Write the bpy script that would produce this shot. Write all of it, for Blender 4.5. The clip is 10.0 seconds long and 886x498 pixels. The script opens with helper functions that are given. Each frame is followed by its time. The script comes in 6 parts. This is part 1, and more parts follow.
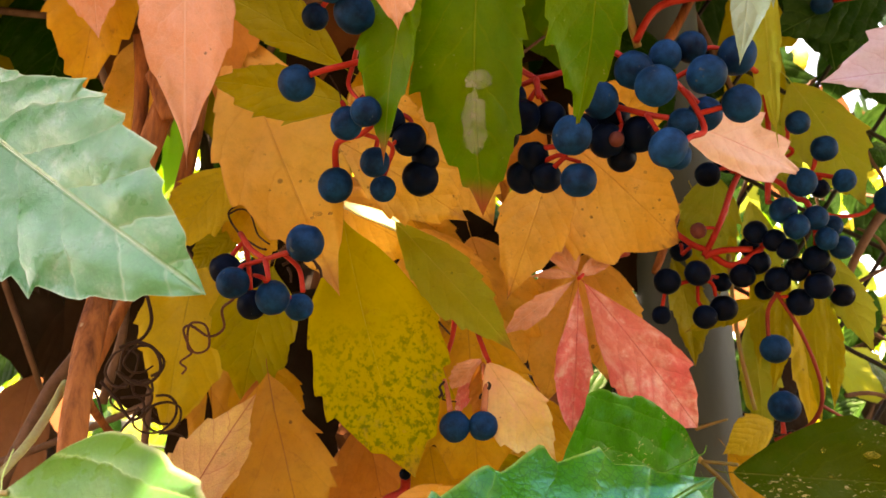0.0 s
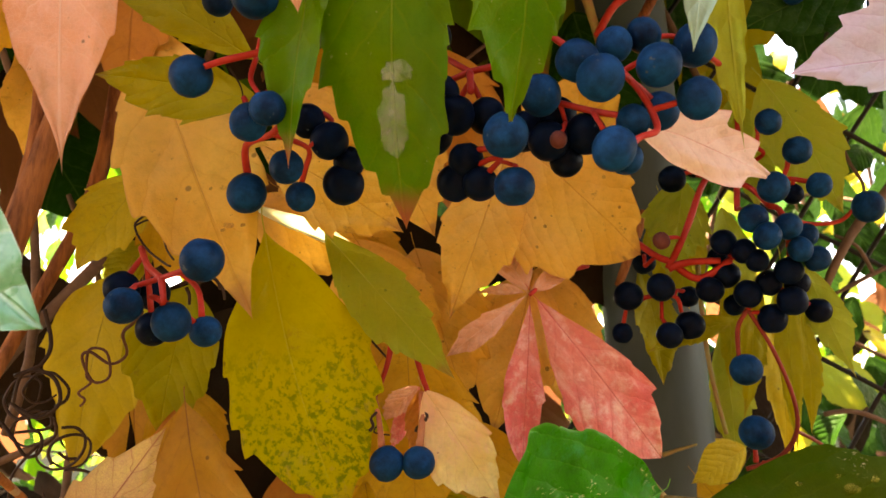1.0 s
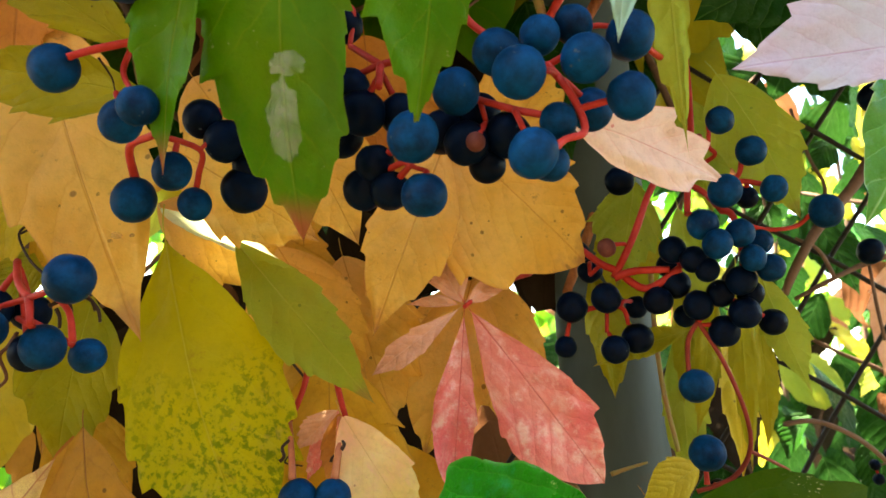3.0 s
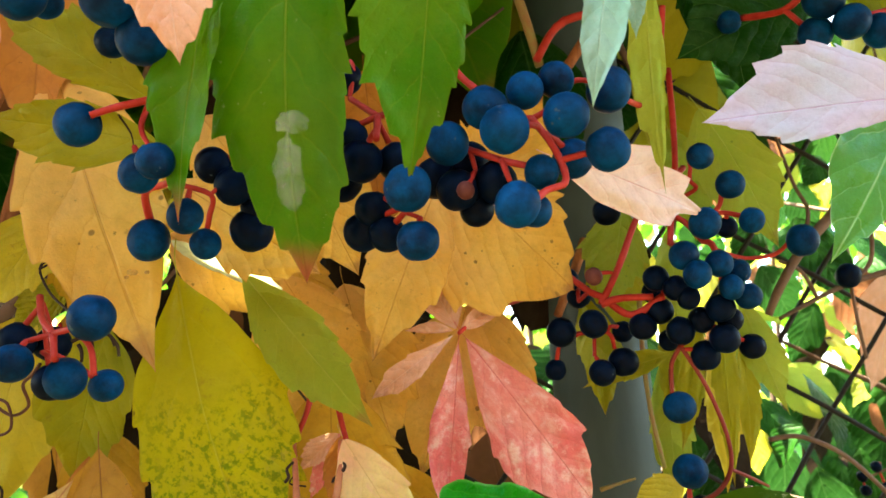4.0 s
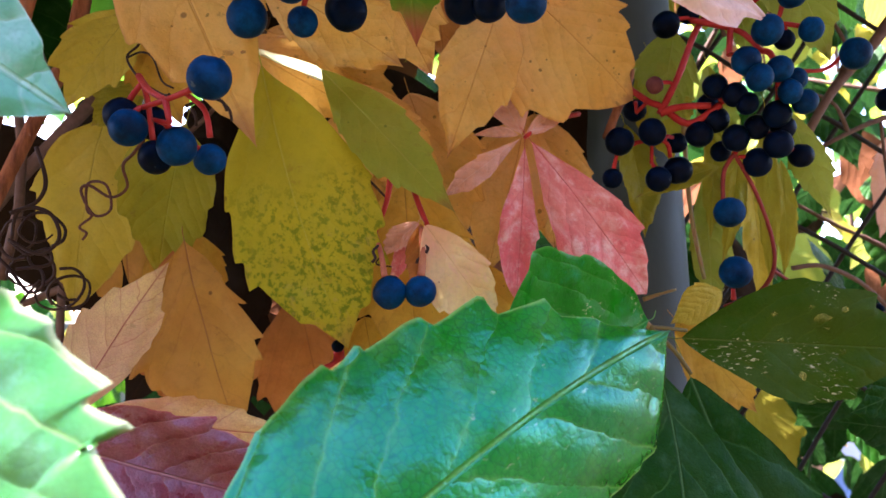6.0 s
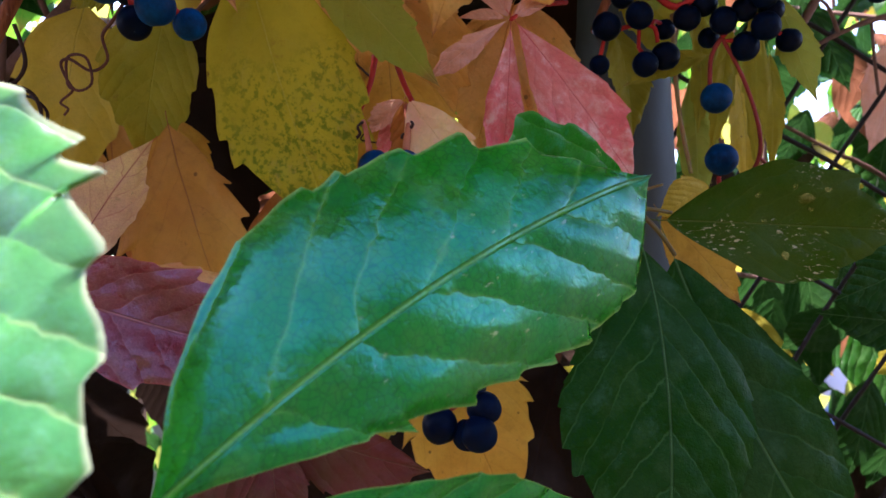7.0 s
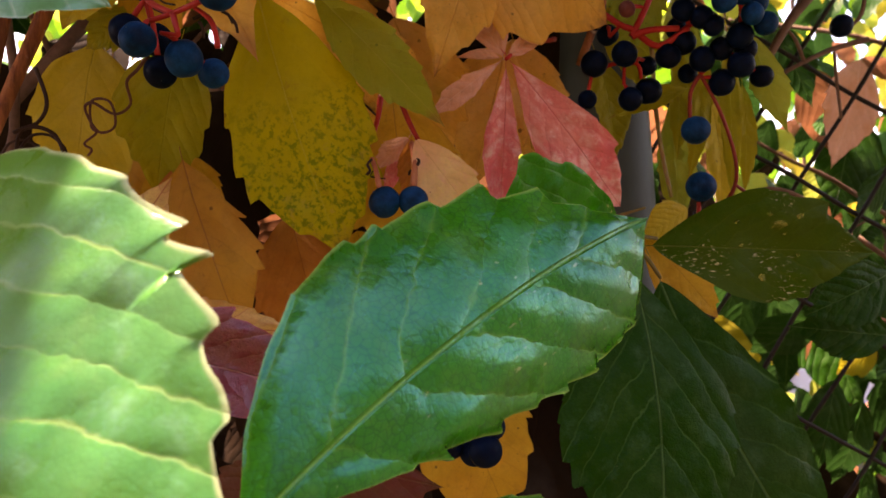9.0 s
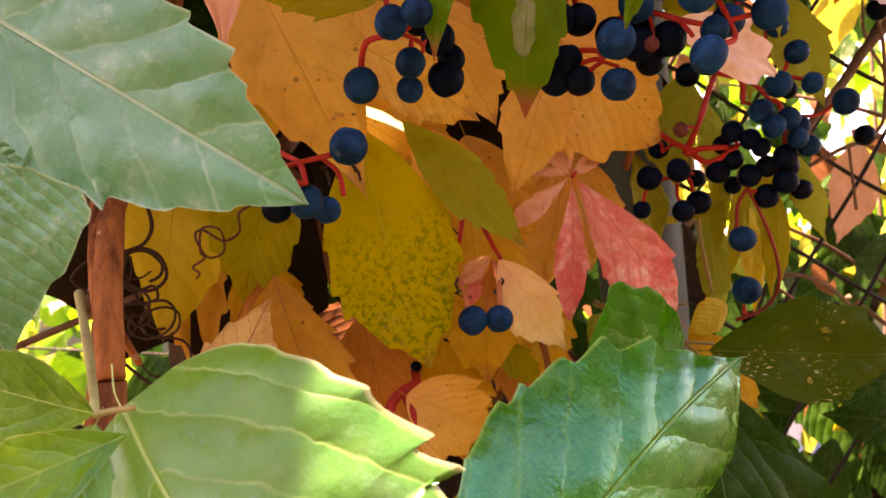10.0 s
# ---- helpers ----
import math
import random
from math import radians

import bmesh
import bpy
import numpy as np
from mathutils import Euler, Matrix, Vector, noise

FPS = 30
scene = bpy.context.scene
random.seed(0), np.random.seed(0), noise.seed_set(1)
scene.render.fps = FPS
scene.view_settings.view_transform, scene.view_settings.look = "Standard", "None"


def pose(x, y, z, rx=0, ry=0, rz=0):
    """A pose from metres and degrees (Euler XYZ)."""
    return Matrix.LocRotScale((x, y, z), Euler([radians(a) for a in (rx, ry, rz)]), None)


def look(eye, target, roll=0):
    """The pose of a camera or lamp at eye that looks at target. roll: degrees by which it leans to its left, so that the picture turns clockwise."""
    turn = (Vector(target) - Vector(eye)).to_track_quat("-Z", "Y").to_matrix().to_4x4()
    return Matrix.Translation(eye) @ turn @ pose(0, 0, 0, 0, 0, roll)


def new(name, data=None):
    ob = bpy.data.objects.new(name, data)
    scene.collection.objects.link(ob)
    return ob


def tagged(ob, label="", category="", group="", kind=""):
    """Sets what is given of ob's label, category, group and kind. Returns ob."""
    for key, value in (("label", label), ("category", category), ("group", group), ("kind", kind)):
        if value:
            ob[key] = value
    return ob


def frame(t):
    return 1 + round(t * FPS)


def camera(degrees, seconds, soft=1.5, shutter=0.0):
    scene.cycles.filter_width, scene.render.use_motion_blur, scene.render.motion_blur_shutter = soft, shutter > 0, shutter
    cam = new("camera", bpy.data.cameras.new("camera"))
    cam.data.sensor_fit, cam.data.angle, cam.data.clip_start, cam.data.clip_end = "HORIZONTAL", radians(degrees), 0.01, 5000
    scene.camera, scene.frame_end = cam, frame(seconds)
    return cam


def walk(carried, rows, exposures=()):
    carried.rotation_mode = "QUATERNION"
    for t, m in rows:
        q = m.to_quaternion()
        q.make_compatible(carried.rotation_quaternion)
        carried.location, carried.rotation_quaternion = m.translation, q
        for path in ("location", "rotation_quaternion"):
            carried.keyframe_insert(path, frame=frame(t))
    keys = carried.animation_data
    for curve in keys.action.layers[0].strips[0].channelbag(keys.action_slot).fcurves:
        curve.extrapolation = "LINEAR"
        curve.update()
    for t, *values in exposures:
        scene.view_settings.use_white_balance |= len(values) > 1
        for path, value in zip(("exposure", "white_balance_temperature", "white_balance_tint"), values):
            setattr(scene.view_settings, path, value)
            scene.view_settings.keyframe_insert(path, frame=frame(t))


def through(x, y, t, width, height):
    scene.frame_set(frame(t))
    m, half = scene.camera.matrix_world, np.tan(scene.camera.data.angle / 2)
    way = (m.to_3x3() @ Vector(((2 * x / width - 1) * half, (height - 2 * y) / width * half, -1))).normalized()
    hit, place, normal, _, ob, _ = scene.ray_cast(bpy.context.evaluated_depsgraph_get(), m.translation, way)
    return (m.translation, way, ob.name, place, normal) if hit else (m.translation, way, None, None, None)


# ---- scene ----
cam = camera(61.01, 10.0)
PATH = [
    (0, (0.00755, 0.01093, 1.50564), (-0.05228, 1.96695, 1.91844), -0.01),
    (0.5, (0.01007, 0.01771, 1.50856), (-0.04234, 1.97568, 1.91304), -0.48),
    (1, (0.01628, 0.02531, 1.51027), (-0.00651, 1.97957, 1.93497), -0.55),
    (1.5, (0.02013, 0.02929, 1.51172), (0.01176, 1.98548, 1.92797), -0.67),
    (2, (0.02111, 0.03271, 1.50984), (0.02861, 1.99521, 1.89526), -0.55),
    (2.5, (0.02080, 0.03487, 1.51177), (0.05016, 1.99485, 1.90881), -0.77),
    (3, (0.02511, 0.03599, 1.51539), (0.06136, 1.99444, 1.91932), -1.01),
    (3.2, (0.02707, 0.03652, 1.51594), (0.05908, 1.99584, 1.91600), -1.24),
    (4.3, (0.02487, 0.02573, 1.51876), (0.05466, 1.98109, 1.93790), -0.91),
    (4.5, (0.02081, 0.02577, 1.51616), (0.04051, 1.98995, 1.89246), -0.53),
    (5, (0.01486, 0.02584, 1.51251), (0.02631, 2.00112, 1.82582), -1.44),
    (5.5, (0.00782, 0.02075, 1.50926), (0.02672, 2.00238, 1.77905), -0.94),
    (6, (0.00982, 0.02512, 1.49988), (0.08261, 2.01804, 1.65141), -0.87),
    (6.2, (0.01119, 0.02622, 1.49632), (0.08938, 2.02076, 1.62159), -0.96),
    (7.3, (0.01076, 0.02420, 1.48535), (0.09784, 2.02221, 1.50498), -1.33),
    (7.5, (0.01011, 0.02203, 1.48619), (0.08962, 2.02028, 1.51209), -1.55),
    (8, (0.00670, 0.01616, 1.48570), (0.08754, 2.01417, 1.52346), -2.05),
    (8.5, (0.00588, 0.02026, 1.48802), (0.09815, 2.01796, 1.51432), -1.63),
    (9, (0.00401, 0.01695, 1.49137), (0.17588, 2.00927, 1.52491), -1.95),
    (9.5, (-0.00256, 0.01449, 1.49663), (0.22567, 2.00035, 1.56192), -1.65),
    (9.8, (-0.01134, 0.01112, 1.50435), (0.24165, 1.99309, 1.59259), -2.20),
    (10, (-0.01775, 0.00920, 1.50768), (0.23236, 1.99002, 1.62499), -1.99),
]
EXPOSURES = [(0, 4.05, 11500, 30), (1, 3.99, 10500, 22), (3, 4.15, 7800, 2), (4.5, 4.47, 7400, -3), (5.5, 3.8, 7200, 11), (6.2, 3.82, 5700, 35), (7.4, 3.0, 6100, 38), (8.0, 3.17, 7300, 40), (8.5, 3.02, 8100, 39), (9.2, 3.13, 9400, 41), (10, 3.67, 11300, 48)]
cam.data.dof.use_dof, cam.data.dof.focus_distance, cam.data.dof.aperture_fstop = True, 0.118, 58.0
walk(cam, [(t, look(eye, target, roll)) for t, eye, target, roll in PATH], EXPOSURES)

# ---- light ----
SUN_EL, SUN_AZ = radians(62), radians(-50)      # height, and turn from straight ahead (+y) to the right
world = bpy.data.worlds.new("sky")
scene.world = world
world.use_nodes = True
wn = world.node_tree
sky = wn.nodes.new("ShaderNodeTexSky")
sky.sky_type, sky.sun_disc, sky.sun_elevation, sky.sun_rotation = "NISHITA", False, SUN_EL, SUN_AZ
sky.air_density, sky.dust_density, sky.ozone_density = 1.0, 1.5, 1.0
bg = wn.nodes["Background"]
bg.inputs["Strength"].default_value = 0.11
wn.links.new(sky.outputs[0], bg.inputs[0])
sun_data = bpy.data.lights.new("sun", "SUN")
sun_data.energy, sun_data.angle, sun_data.color = 5.0, radians(0.6), (1.0, 0.93, 0.82)
sun = new("sun", sun_data)
sun_way = Vector((math.sin(SUN_AZ) * math.cos(SUN_EL), math.cos(SUN_AZ) * math.cos(SUN_EL), math.sin(SUN_EL)))
sun.matrix_world = look(sun_way * 20, (0, 0, 0))


# ---- materials ----
class Nodes:
    """Short hand for building a node material."""

    def __init__(self, name):
        self.mat = bpy.data.materials.new(name)
        self.mat.use_nodes = True
        self.tree = self.mat.node_tree
        self.tree.nodes.clear()
        self.out = self.tree.nodes.new("ShaderNodeOutputMaterial")

    def put(self, socket, value):
        if hasattr(value, "is_output"):
            self.tree.links.new(value, socket)
        elif isinstance(value, tuple) and len(value) == 3 and socket.type == "RGBA":
            socket.default_value = (*value, 1)
        else:
            socket.default_value = value

    def add(self, kind, **ins):
        n = self.tree.nodes.new("ShaderNode" + kind)
        for k, v in ins.items():
            self.put(n.inputs[k.replace("_", " ")], v)
        return n

    def math(self, op, a, b=0.0, c=0.0, clamp=False):
        n = self.tree.nodes.new("ShaderNodeMath")
        n.operation, n.use_clamp = op, clamp
        for i, v in enumerate((a, b, c)):
            self.put(n.inputs[i], v)
        return n.outputs[0]

    def ramp(self, v, lo, hi, a=0.0, b=1.0):
        n = self.tree.nodes.new("ShaderNodeMapRange")
        n.interpolation_type = "SMOOTHSTEP"
        for i, x in enumerate((v, lo, hi, a, b)):
            self.put(n.inputs[i], x)
        return n.outputs[0]

    def mix(self, f, a, b):
        n = self.tree.nodes.new("ShaderNodeMix")
        n.data_type = "RGBA"
        self.put(n.inputs[0], f), self.put(n.inputs[6], a), self.put(n.inputs[7], b)
        return n.outputs[2]

    def noise(self, vec, scale, detail=3.0, rough=0.55):
        return self.add("TexNoise", Vector=vec, Scale=scale, Detail=detail, Roughness=rough).outputs[0]

    def finish(self, shader):
        self.tree.links.new(shader, self.out.inputs[0])
        return self.mat


RIBS = {}


def leaf_material(name, c1, c2, vein, tint=None, glow=0.35, rough=0.5, specks=0.0, speck=(0.05, 0.03, 0.01), mottle=None,
                  scratch=0.0, veins=7.0, relief=0.5, net=0.25, dust_sheen=0.0, spec=0.14, vein_mix=0.3, grain=1.0, blotch=0.0,
                  rim=None, dusty=(0.50, 0.58, 0.54), through=None, dust_sheen_lo=0.5, deep=0.0011,
                  rim_lo=0.965, streak=None, patchy=0.45, drift=0.4, tip=None, sheen=(1.0, 1.0, 1.0)):
    """A leaf: blade colours c1 and c2, vein colour, tint towards the base, light let through (glow), specks, mottles,
    scratches, dust that on glossy leaves stands in for sky sheen, a coloured rim. A net below 0 darkens the fine veins.
    """
    RIBS[name] = vein
    k = Nodes(name)
    uv = k.add("UVMap")
    uv.uv_map = "blade"
    sep = k.add("SeparateXYZ", Vector=uv.outputs[0])
    u, v = sep.outputs[0], sep.outputs[1]
    info = k.add("ObjectInfo")
    shift = k.add("CombineXYZ", X=k.math("MULTIPLY", info.outputs["Random"], 37.0), Y=k.math("MULTIPLY", info.outputs["Random"], 91.0), Z=info.outputs["Random"])
    at = k.add("VectorMath")
    at.operation = "ADD"
    k.put(at.inputs[0], uv.outputs[0]), k.put(at.inputs[1], shift.outputs[0])
    p = at.outputs[0]
    av = k.math("ABSOLUTE", v)
    wob = k.math("MULTIPLY", k.math("SUBTRACT", k.noise(p, 5.0, 4.0, 0.6), 0.5), 0.15)
    # side veins: they leave the midrib at a slant and bend towards the tip
    slant = k.math("ADD", k.math("SUBTRACT", u, k.math("ADD", k.math("MULTIPLY", av, 1.15), k.math("MULTIPLY", k.math("MULTIPLY", av, av), 1.5))), wob)
    ph = k.math("FRACT", k.math("MULTIPLY", slant, veins))
    away = k.math("ABSOLUTE", k.math("SUBTRACT", ph, 0.5))
    side = k.math("MULTIPLY", k.ramp(away, 0.44, 0.497), k.ramp(k.noise(p, 6.0, 3.0), 0.36, 0.6, 0.15, 1.0))
    mid = k.ramp(av, 0.0065, 0.0015)
    cell = k.add("TexVoronoi", Vector=p, Scale=78.0)
    cell.feature = "DISTANCE_TO_EDGE"
    fine = k.ramp(cell.outputs["Distance"], 0.09, 0.01)
    lines = k.math("MAXIMUM", mid, k.math("MULTIPLY", side, 0.8))
    lines_all = k.math("MAXIMUM", lines, k.math("MULTIPLY", fine, max(net, 0.0)))
    big = k.ramp(k.noise(p, 3.2, 4.0), 0.35, 0.68)
    small = k.noise(p, 38.0, 4.0, 0.7)
    col = k.mix(big, c1, c2)
    col = k.mix(k.math("MULTIPLY", k.ramp(k.noise(p, 13.0, 5.0, 0.7), 0.45, 0.7), patchy), col, k.mix(0.5, tuple(0.72 * x for x in c2), tuple(0.8 * x for x in vein)))
    pale = tuple(min(0.95, 1.22 * x + 0.035) for x in c1)
    col = k.mix(k.math("MULTIPLY", k.ramp(k.noise(p, 2.3, 4.0, 0.6), 0.46, 0.72), drift), col, pale)
    if tint:
        col = k.mix(k.math("MULTIPLY", k.ramp(k.math("ADD", u, k.math("MULTIPLY", k.noise(p, 6.0), 0.8)), 1.15, 0.25), 0.9), col, tint)
    if mottle:
        patch = k.math("MULTIPLY", k.ramp(k.noise(p, 40.0, 5.0, 0.72), 0.49, 0.58), k.ramp(k.math("ADD", u, k.math("MULTIPLY", k.noise(p, 6.0, 3.0), 0.6)), 0.62, 0.95))
        col = k.mix(k.math("MULTIPLY", patch, 0.85), col, mottle)
        pale = k.math("MULTIPLY", k.ramp(k.noise(p, 19.0, 5.0, 0.8), 0.56, 0.66), k.ramp(u, 0.4, 0.7))
        col = k.mix(k.math("MULTIPLY", pale, 0.4), col, (0.50, 0.34, 0.08))
    col = k.mix(k.math("MULTIPLY", k.ramp(small, 0.42, 0.75), 0.35), col, k.mix(0.5, col, tuple(0.4 * x for x in c1)))
    if net < 0:
        col = k.mix(k.math("MULTIPLY", fine, -net), col, k.mix(0.7, col, (0.0, 0.02, 0.005)))
    col = k.mix(k.math("MULTIPLY", lines_all, vein_mix), col, vein)
    if blotch:
        spot = k.math("MULTIPLY", k.ramp(k.noise(p, 8.0, 6.0, 0.78), 0.60, 0.70), blotch)
        col = k.mix(spot, col, k.mix(0.75, col, (0.20, 0.07, 0.02)))
        edge_dry = k.math("MULTIPLY", k.ramp(k.math("ADD", u, k.math("MULTIPLY", k.noise(p, 12.0, 4.0), 0.3)), 1.02, 1.14), blotch)
        col = k.mix(edge_dry, col, (0.34, 0.13, 0.05))
    if specks:
        dots = k.add("TexVoronoi", Vector=p, Scale=17.0, Randomness=1.0)
        size = k.ramp(dots.outputs["Color"], 1 - specks, 1.0, 0.02, 0.2)
        dot = k.ramp(k.math("SUBTRACT", dots.outputs["Distance"], size), 0.05, 0.0)
        dot = k.math("MULTIPLY", k.math("MULTIPLY", dot, k.ramp(k.noise(p, 4.0, 2.0), 0.34, 0.5)), k.ramp(dots.outputs["Color"], 1 - specks, 1.02 - specks))
        fleck = k.math("MULTIPLY", k.ramp(k.noise(p, 46.0, 4.0, 0.7), 0.66, 0.70), k.ramp(k.noise(p, 3.5, 2.0), 0.48, 0.62))
        col = k.mix(k.math("MULTIPLY", fleck, 0.55), col, speck)
        col = k.mix(k.math("MULTIPLY", dot, 0.85), col, speck)
    if scratch:
        long = k.add("Mapping", Vector=p, Scale=(1.0, 2.4, 1.0), Rotation=(0, 0, 0.6))
        s1 = k.ramp(k.noise(long.outputs[0], 32.0, 4.0, 0.75), 0.72 - 0.16 * scratch, 0.76 - 0.16 * scratch)
        s2 = k.math("MULTIPLY", s1, k.ramp(k.noise(p, 4.0, 2.0), 0.5, 0.6))
        col = k.mix(k.math("MULTIPLY", s2, scratch), col, (0.62, 0.58, 0.30))
    if dust_sheen:
        # Thickest between the side veins, where sky sheen is painted on glossy leaves.
        d = k.math("MULTIPLY", k.ramp(k.noise(p, 9.0, 5.0, 0.75), dust_sheen_lo, dust_sheen_lo + 0.25), k.math("MULTIPLY", k.ramp(k.math("SINE", k.math("MULTIPLY", ph, math.pi)), 0.1, 0.9, 0.25, 1.0), dust_sheen))
        col = k.mix(d, col, dusty)
    if streak:
        runs = k.add("Mapping", Vector=p, Scale=(1.0, 3.2, 1.0))
        s3 = k.math("MULTIPLY", k.ramp(k.noise(runs.outputs[0], 7.0, 6.0, 0.75), 0.42, 0.75), k.ramp(k.noise(p, 5.0, 3.0), 0.3, 0.6))
        col = k.mix(k.math("MULTIPLY", s3, 0.75), col, streak)
    if tip:
        col = k.mix(k.math("MULTIPLY", k.ramp(k.math("ADD", u, k.math("MULTIPLY", k.noise(p, 9.0), 0.06)), 0.90, 1.0), 0.9), col, tip)
    if rim:
        edge_uv = k.add("UVMap")
        edge_uv.uv_map = "rim"
        edge = k.ramp(k.add("SeparateXYZ", Vector=edge_uv.outputs[0]).outputs[0], rim_lo, rim_lo + 0.04)
        col = k.mix(k.math("MULTIPLY", edge, 0.6), col, rim)
    height = k.math("ADD", k.math("MULTIPLY", k.math("POWER", k.math("SINE", k.math("MULTIPLY", ph, math.pi)), 0.8), 0.26), k.math("MULTIPLY", k.ramp(cell.outputs["Distance"], 0.0, 0.2), 0.016 * grain))
    height = k.math("ADD", k.math("SUBTRACT", height, k.math("MULTIPLY", mid, 0.2)), k.math("MULTIPLY", k.noise(p, 14.0, 4.0), 0.5 * grain))
    bump = k.add("Bump", Height=height, Strength=relief, Distance=deep)
    ro = k.ramp(k.noise(p, 11.0, 4.0), 0.3, 0.8, rough - 0.08, rough + 0.16)
    skin = k.add("BsdfPrincipled", Base_Color=col, Roughness=ro, Normal=bump.outputs[0], Specular_IOR_Level=spec, Specular_Tint=sheen)
    through_col = k.mix(0.55, col, through or tuple(min(1.0, x * 1.7 + 0.02) for x in c1))
    lit = k.add("BsdfTranslucent", Color=k.mix(k.math("MULTIPLY", lines, 0.5), through_col, vein), Normal=bump.outputs[0])
    mixer = k.tree.nodes.new("ShaderNodeMixShader")
    mixer.inputs[0].default_value = glow
    k.tree.links.new(skin.outputs[0], mixer.inputs[1]), k.tree.links.new(lit.outputs[0], mixer.inputs[2])
    return k.finish(mixer.outputs[0])


def solid_material(name, c1, c2, rough=0.5, scale=300.0, bump=0.3, dist=0.0004, metal=0.0, stretch=(1, 1, 1), stain=None, spec=0.16):
    """Bark, stalks, paint: two colours in noise, fine relief, stains."""
    k = Nodes(name)
    co = k.add("TexCoord")
    mp = k.add("Mapping", Vector=co.outputs["Object"], Scale=stretch)
    n1, n2 = k.noise(mp.outputs[0], scale, 5.0, 0.65), k.noise(mp.outputs[0], scale * 0.18, 3.0)
    col = k.mix(k.ramp(k.math("ADD", k.math("MULTIPLY", n1, 0.5), k.math("MULTIPLY", n2, 0.5)), 0.35, 0.66), c1, c2)
    if stain:
        col = k.mix(k.math("MULTIPLY", k.ramp(k.noise(co.outputs["Object"], scale * 0.45, 4.0), 0.66, 0.72), 0.9), col, stain)
    b = k.add("Bump", Height=n1, Strength=bump, Distance=dist)
    return k.finish(k.add("BsdfPrincipled", Base_Color=col, Roughness=k.ramp(n2, 0.3, 0.7, rough - 0.08, rough + 0.1), Metallic=metal, Normal=b.outputs[0], Specular_IOR_Level=spec).outputs[0])


def film_material(name, c1, c2):
    """A thin dried film that lets the leaf under it show through in places."""
    k = Nodes(name)
    co = k.add("TexCoord")
    n1, n2 = k.noise(co.outputs["Object"], 420.0, 5.0, 0.7), k.noise(co.outputs["Object"], 260.0, 3.0)
    skin = k.add("BsdfPrincipled", Base_Color=k.mix(n1, c1, c2), Roughness=0.6, Specular_IOR_Level=0.2)
    clear = k.tree.nodes.new("ShaderNodeBsdfTransparent")
    mixer = k.tree.nodes.new("ShaderNodeMixShader")
    k.put(mixer.inputs[0], k.math("MULTIPLY", k.ramp(n1, 0.3, 0.7, 0.15, 0.6), k.ramp(n2, 0.32, 0.6, 0.4, 1.0)))
    k.tree.links.new(clear.outputs[0], mixer.inputs[1]), k.tree.links.new(skin.outputs[0], mixer.inputs[2])
    return k.finish(mixer.outputs[0])


def berry_material(name, c1, c2, bloom, rough=0.46, spec=0.14):
    """Berry skin with a waxy bloom, rubbed away in places, and dusty specks."""
    k = Nodes(name)
    co, info = k.add("TexCoord"), k.add("ObjectInfo")
    at = k.add("VectorMath")
    at.operation = "ADD"
    sh = k.add("CombineXYZ", X=k.math("MULTIPLY", info.outputs["Random"], 3.1), Y=k.math("MULTIPLY", info.outputs["Random"], 7.7), Z=0.0)
    k.put(at.inputs[0], co.outputs["Object"]), k.put(at.inputs[1], sh.outputs[0])
    p = at.outputs[0]
    n1, n2, n3 = k.noise(p, 330.0, 5.0, 0.65), k.noise(p, 1500.0, 4.0, 0.7), k.noise(p, 1300.0, 2.0)
    col = k.mix(info.outputs["Random"], c1, c2)
    wax = k.math("MULTIPLY", k.ramp(n1, 0.3, 0.68, 0.12, 1.0), k.ramp(n2, 0.3, 0.65, 0.5, 1.0))
    col = k.mix(wax, col, bloom)
    col = k.mix(k.ramp(n3, 0.72, 0.76), col, (0.05, 0.07, 0.09))
    b = k.add("Bump", Height=n2, Strength=0.15, Distance=0.0002)
    return k.finish(k.add("BsdfPrincipled", Base_Color=col, Roughness=k.ramp(wax, 0.2, 1.0, rough - 0.1, rough + 0.15), Normal=b.outputs[0], Specular_IOR_Level=spec).outputs[0])


YELLOW = leaf_material("yellow_leaf", (0.80, 0.44, 0.085), (0.72, 0.35, 0.045), (0.66, 0.32, 0.055), tint=(0.80, 0.42, 0.15), glow=0.25, specks=0.42, speck=(0.16, 0.06, 0.015), relief=0.65, vein_mix=0.2, blotch=0.8, rim=(0.50, 0.20, 0.05))
TAN_GOLD = leaf_material("brownish_gold_leaf", (0.54, 0.27, 0.03), (0.46, 0.20, 0.026), (0.36, 0.15, 0.03), glow=0.25, specks=0.2, speck=(0.07, 0.03, 0.012), relief=0.4, vein_mix=0.25, blotch=0.7, rim=(0.3, 0.12, 0.03))
TAN = leaf_material("tan_leaf", (0.55, 0.22, 0.04), (0.44, 0.15, 0.028), (0.42, 0.15, 0.035), glow=0.25, specks=0.28, speck=(0.08, 0.03, 0.012), relief=0.6, vein_mix=0.25, blotch=0.7, rim=(0.28, 0.10, 0.03))
BUTTER = leaf_material("butter_yellow_leaf", (0.62, 0.45, 0.030), (0.56, 0.41, 0.022), (0.54, 0.42, 0.05), glow=0.3, specks=0.2, speck=(0.12, 0.06, 0.015), relief=0.45, vein_mix=0.2, blotch=0.5, rim=(0.46, 0.30, 0.03), drift=0.3, through=(0.70, 0.56, 0.08))
GOLD = leaf_material("golden_leaf", (0.66, 0.37, 0.032), (0.56, 0.27, 0.022), (0.50, 0.25, 0.028), glow=0.25, specks=0.28, speck=(0.07, 0.03, 0.012), relief=0.35, vein_mix=0.25, blotch=0.7, rim=(0.32, 0.13, 0.03))
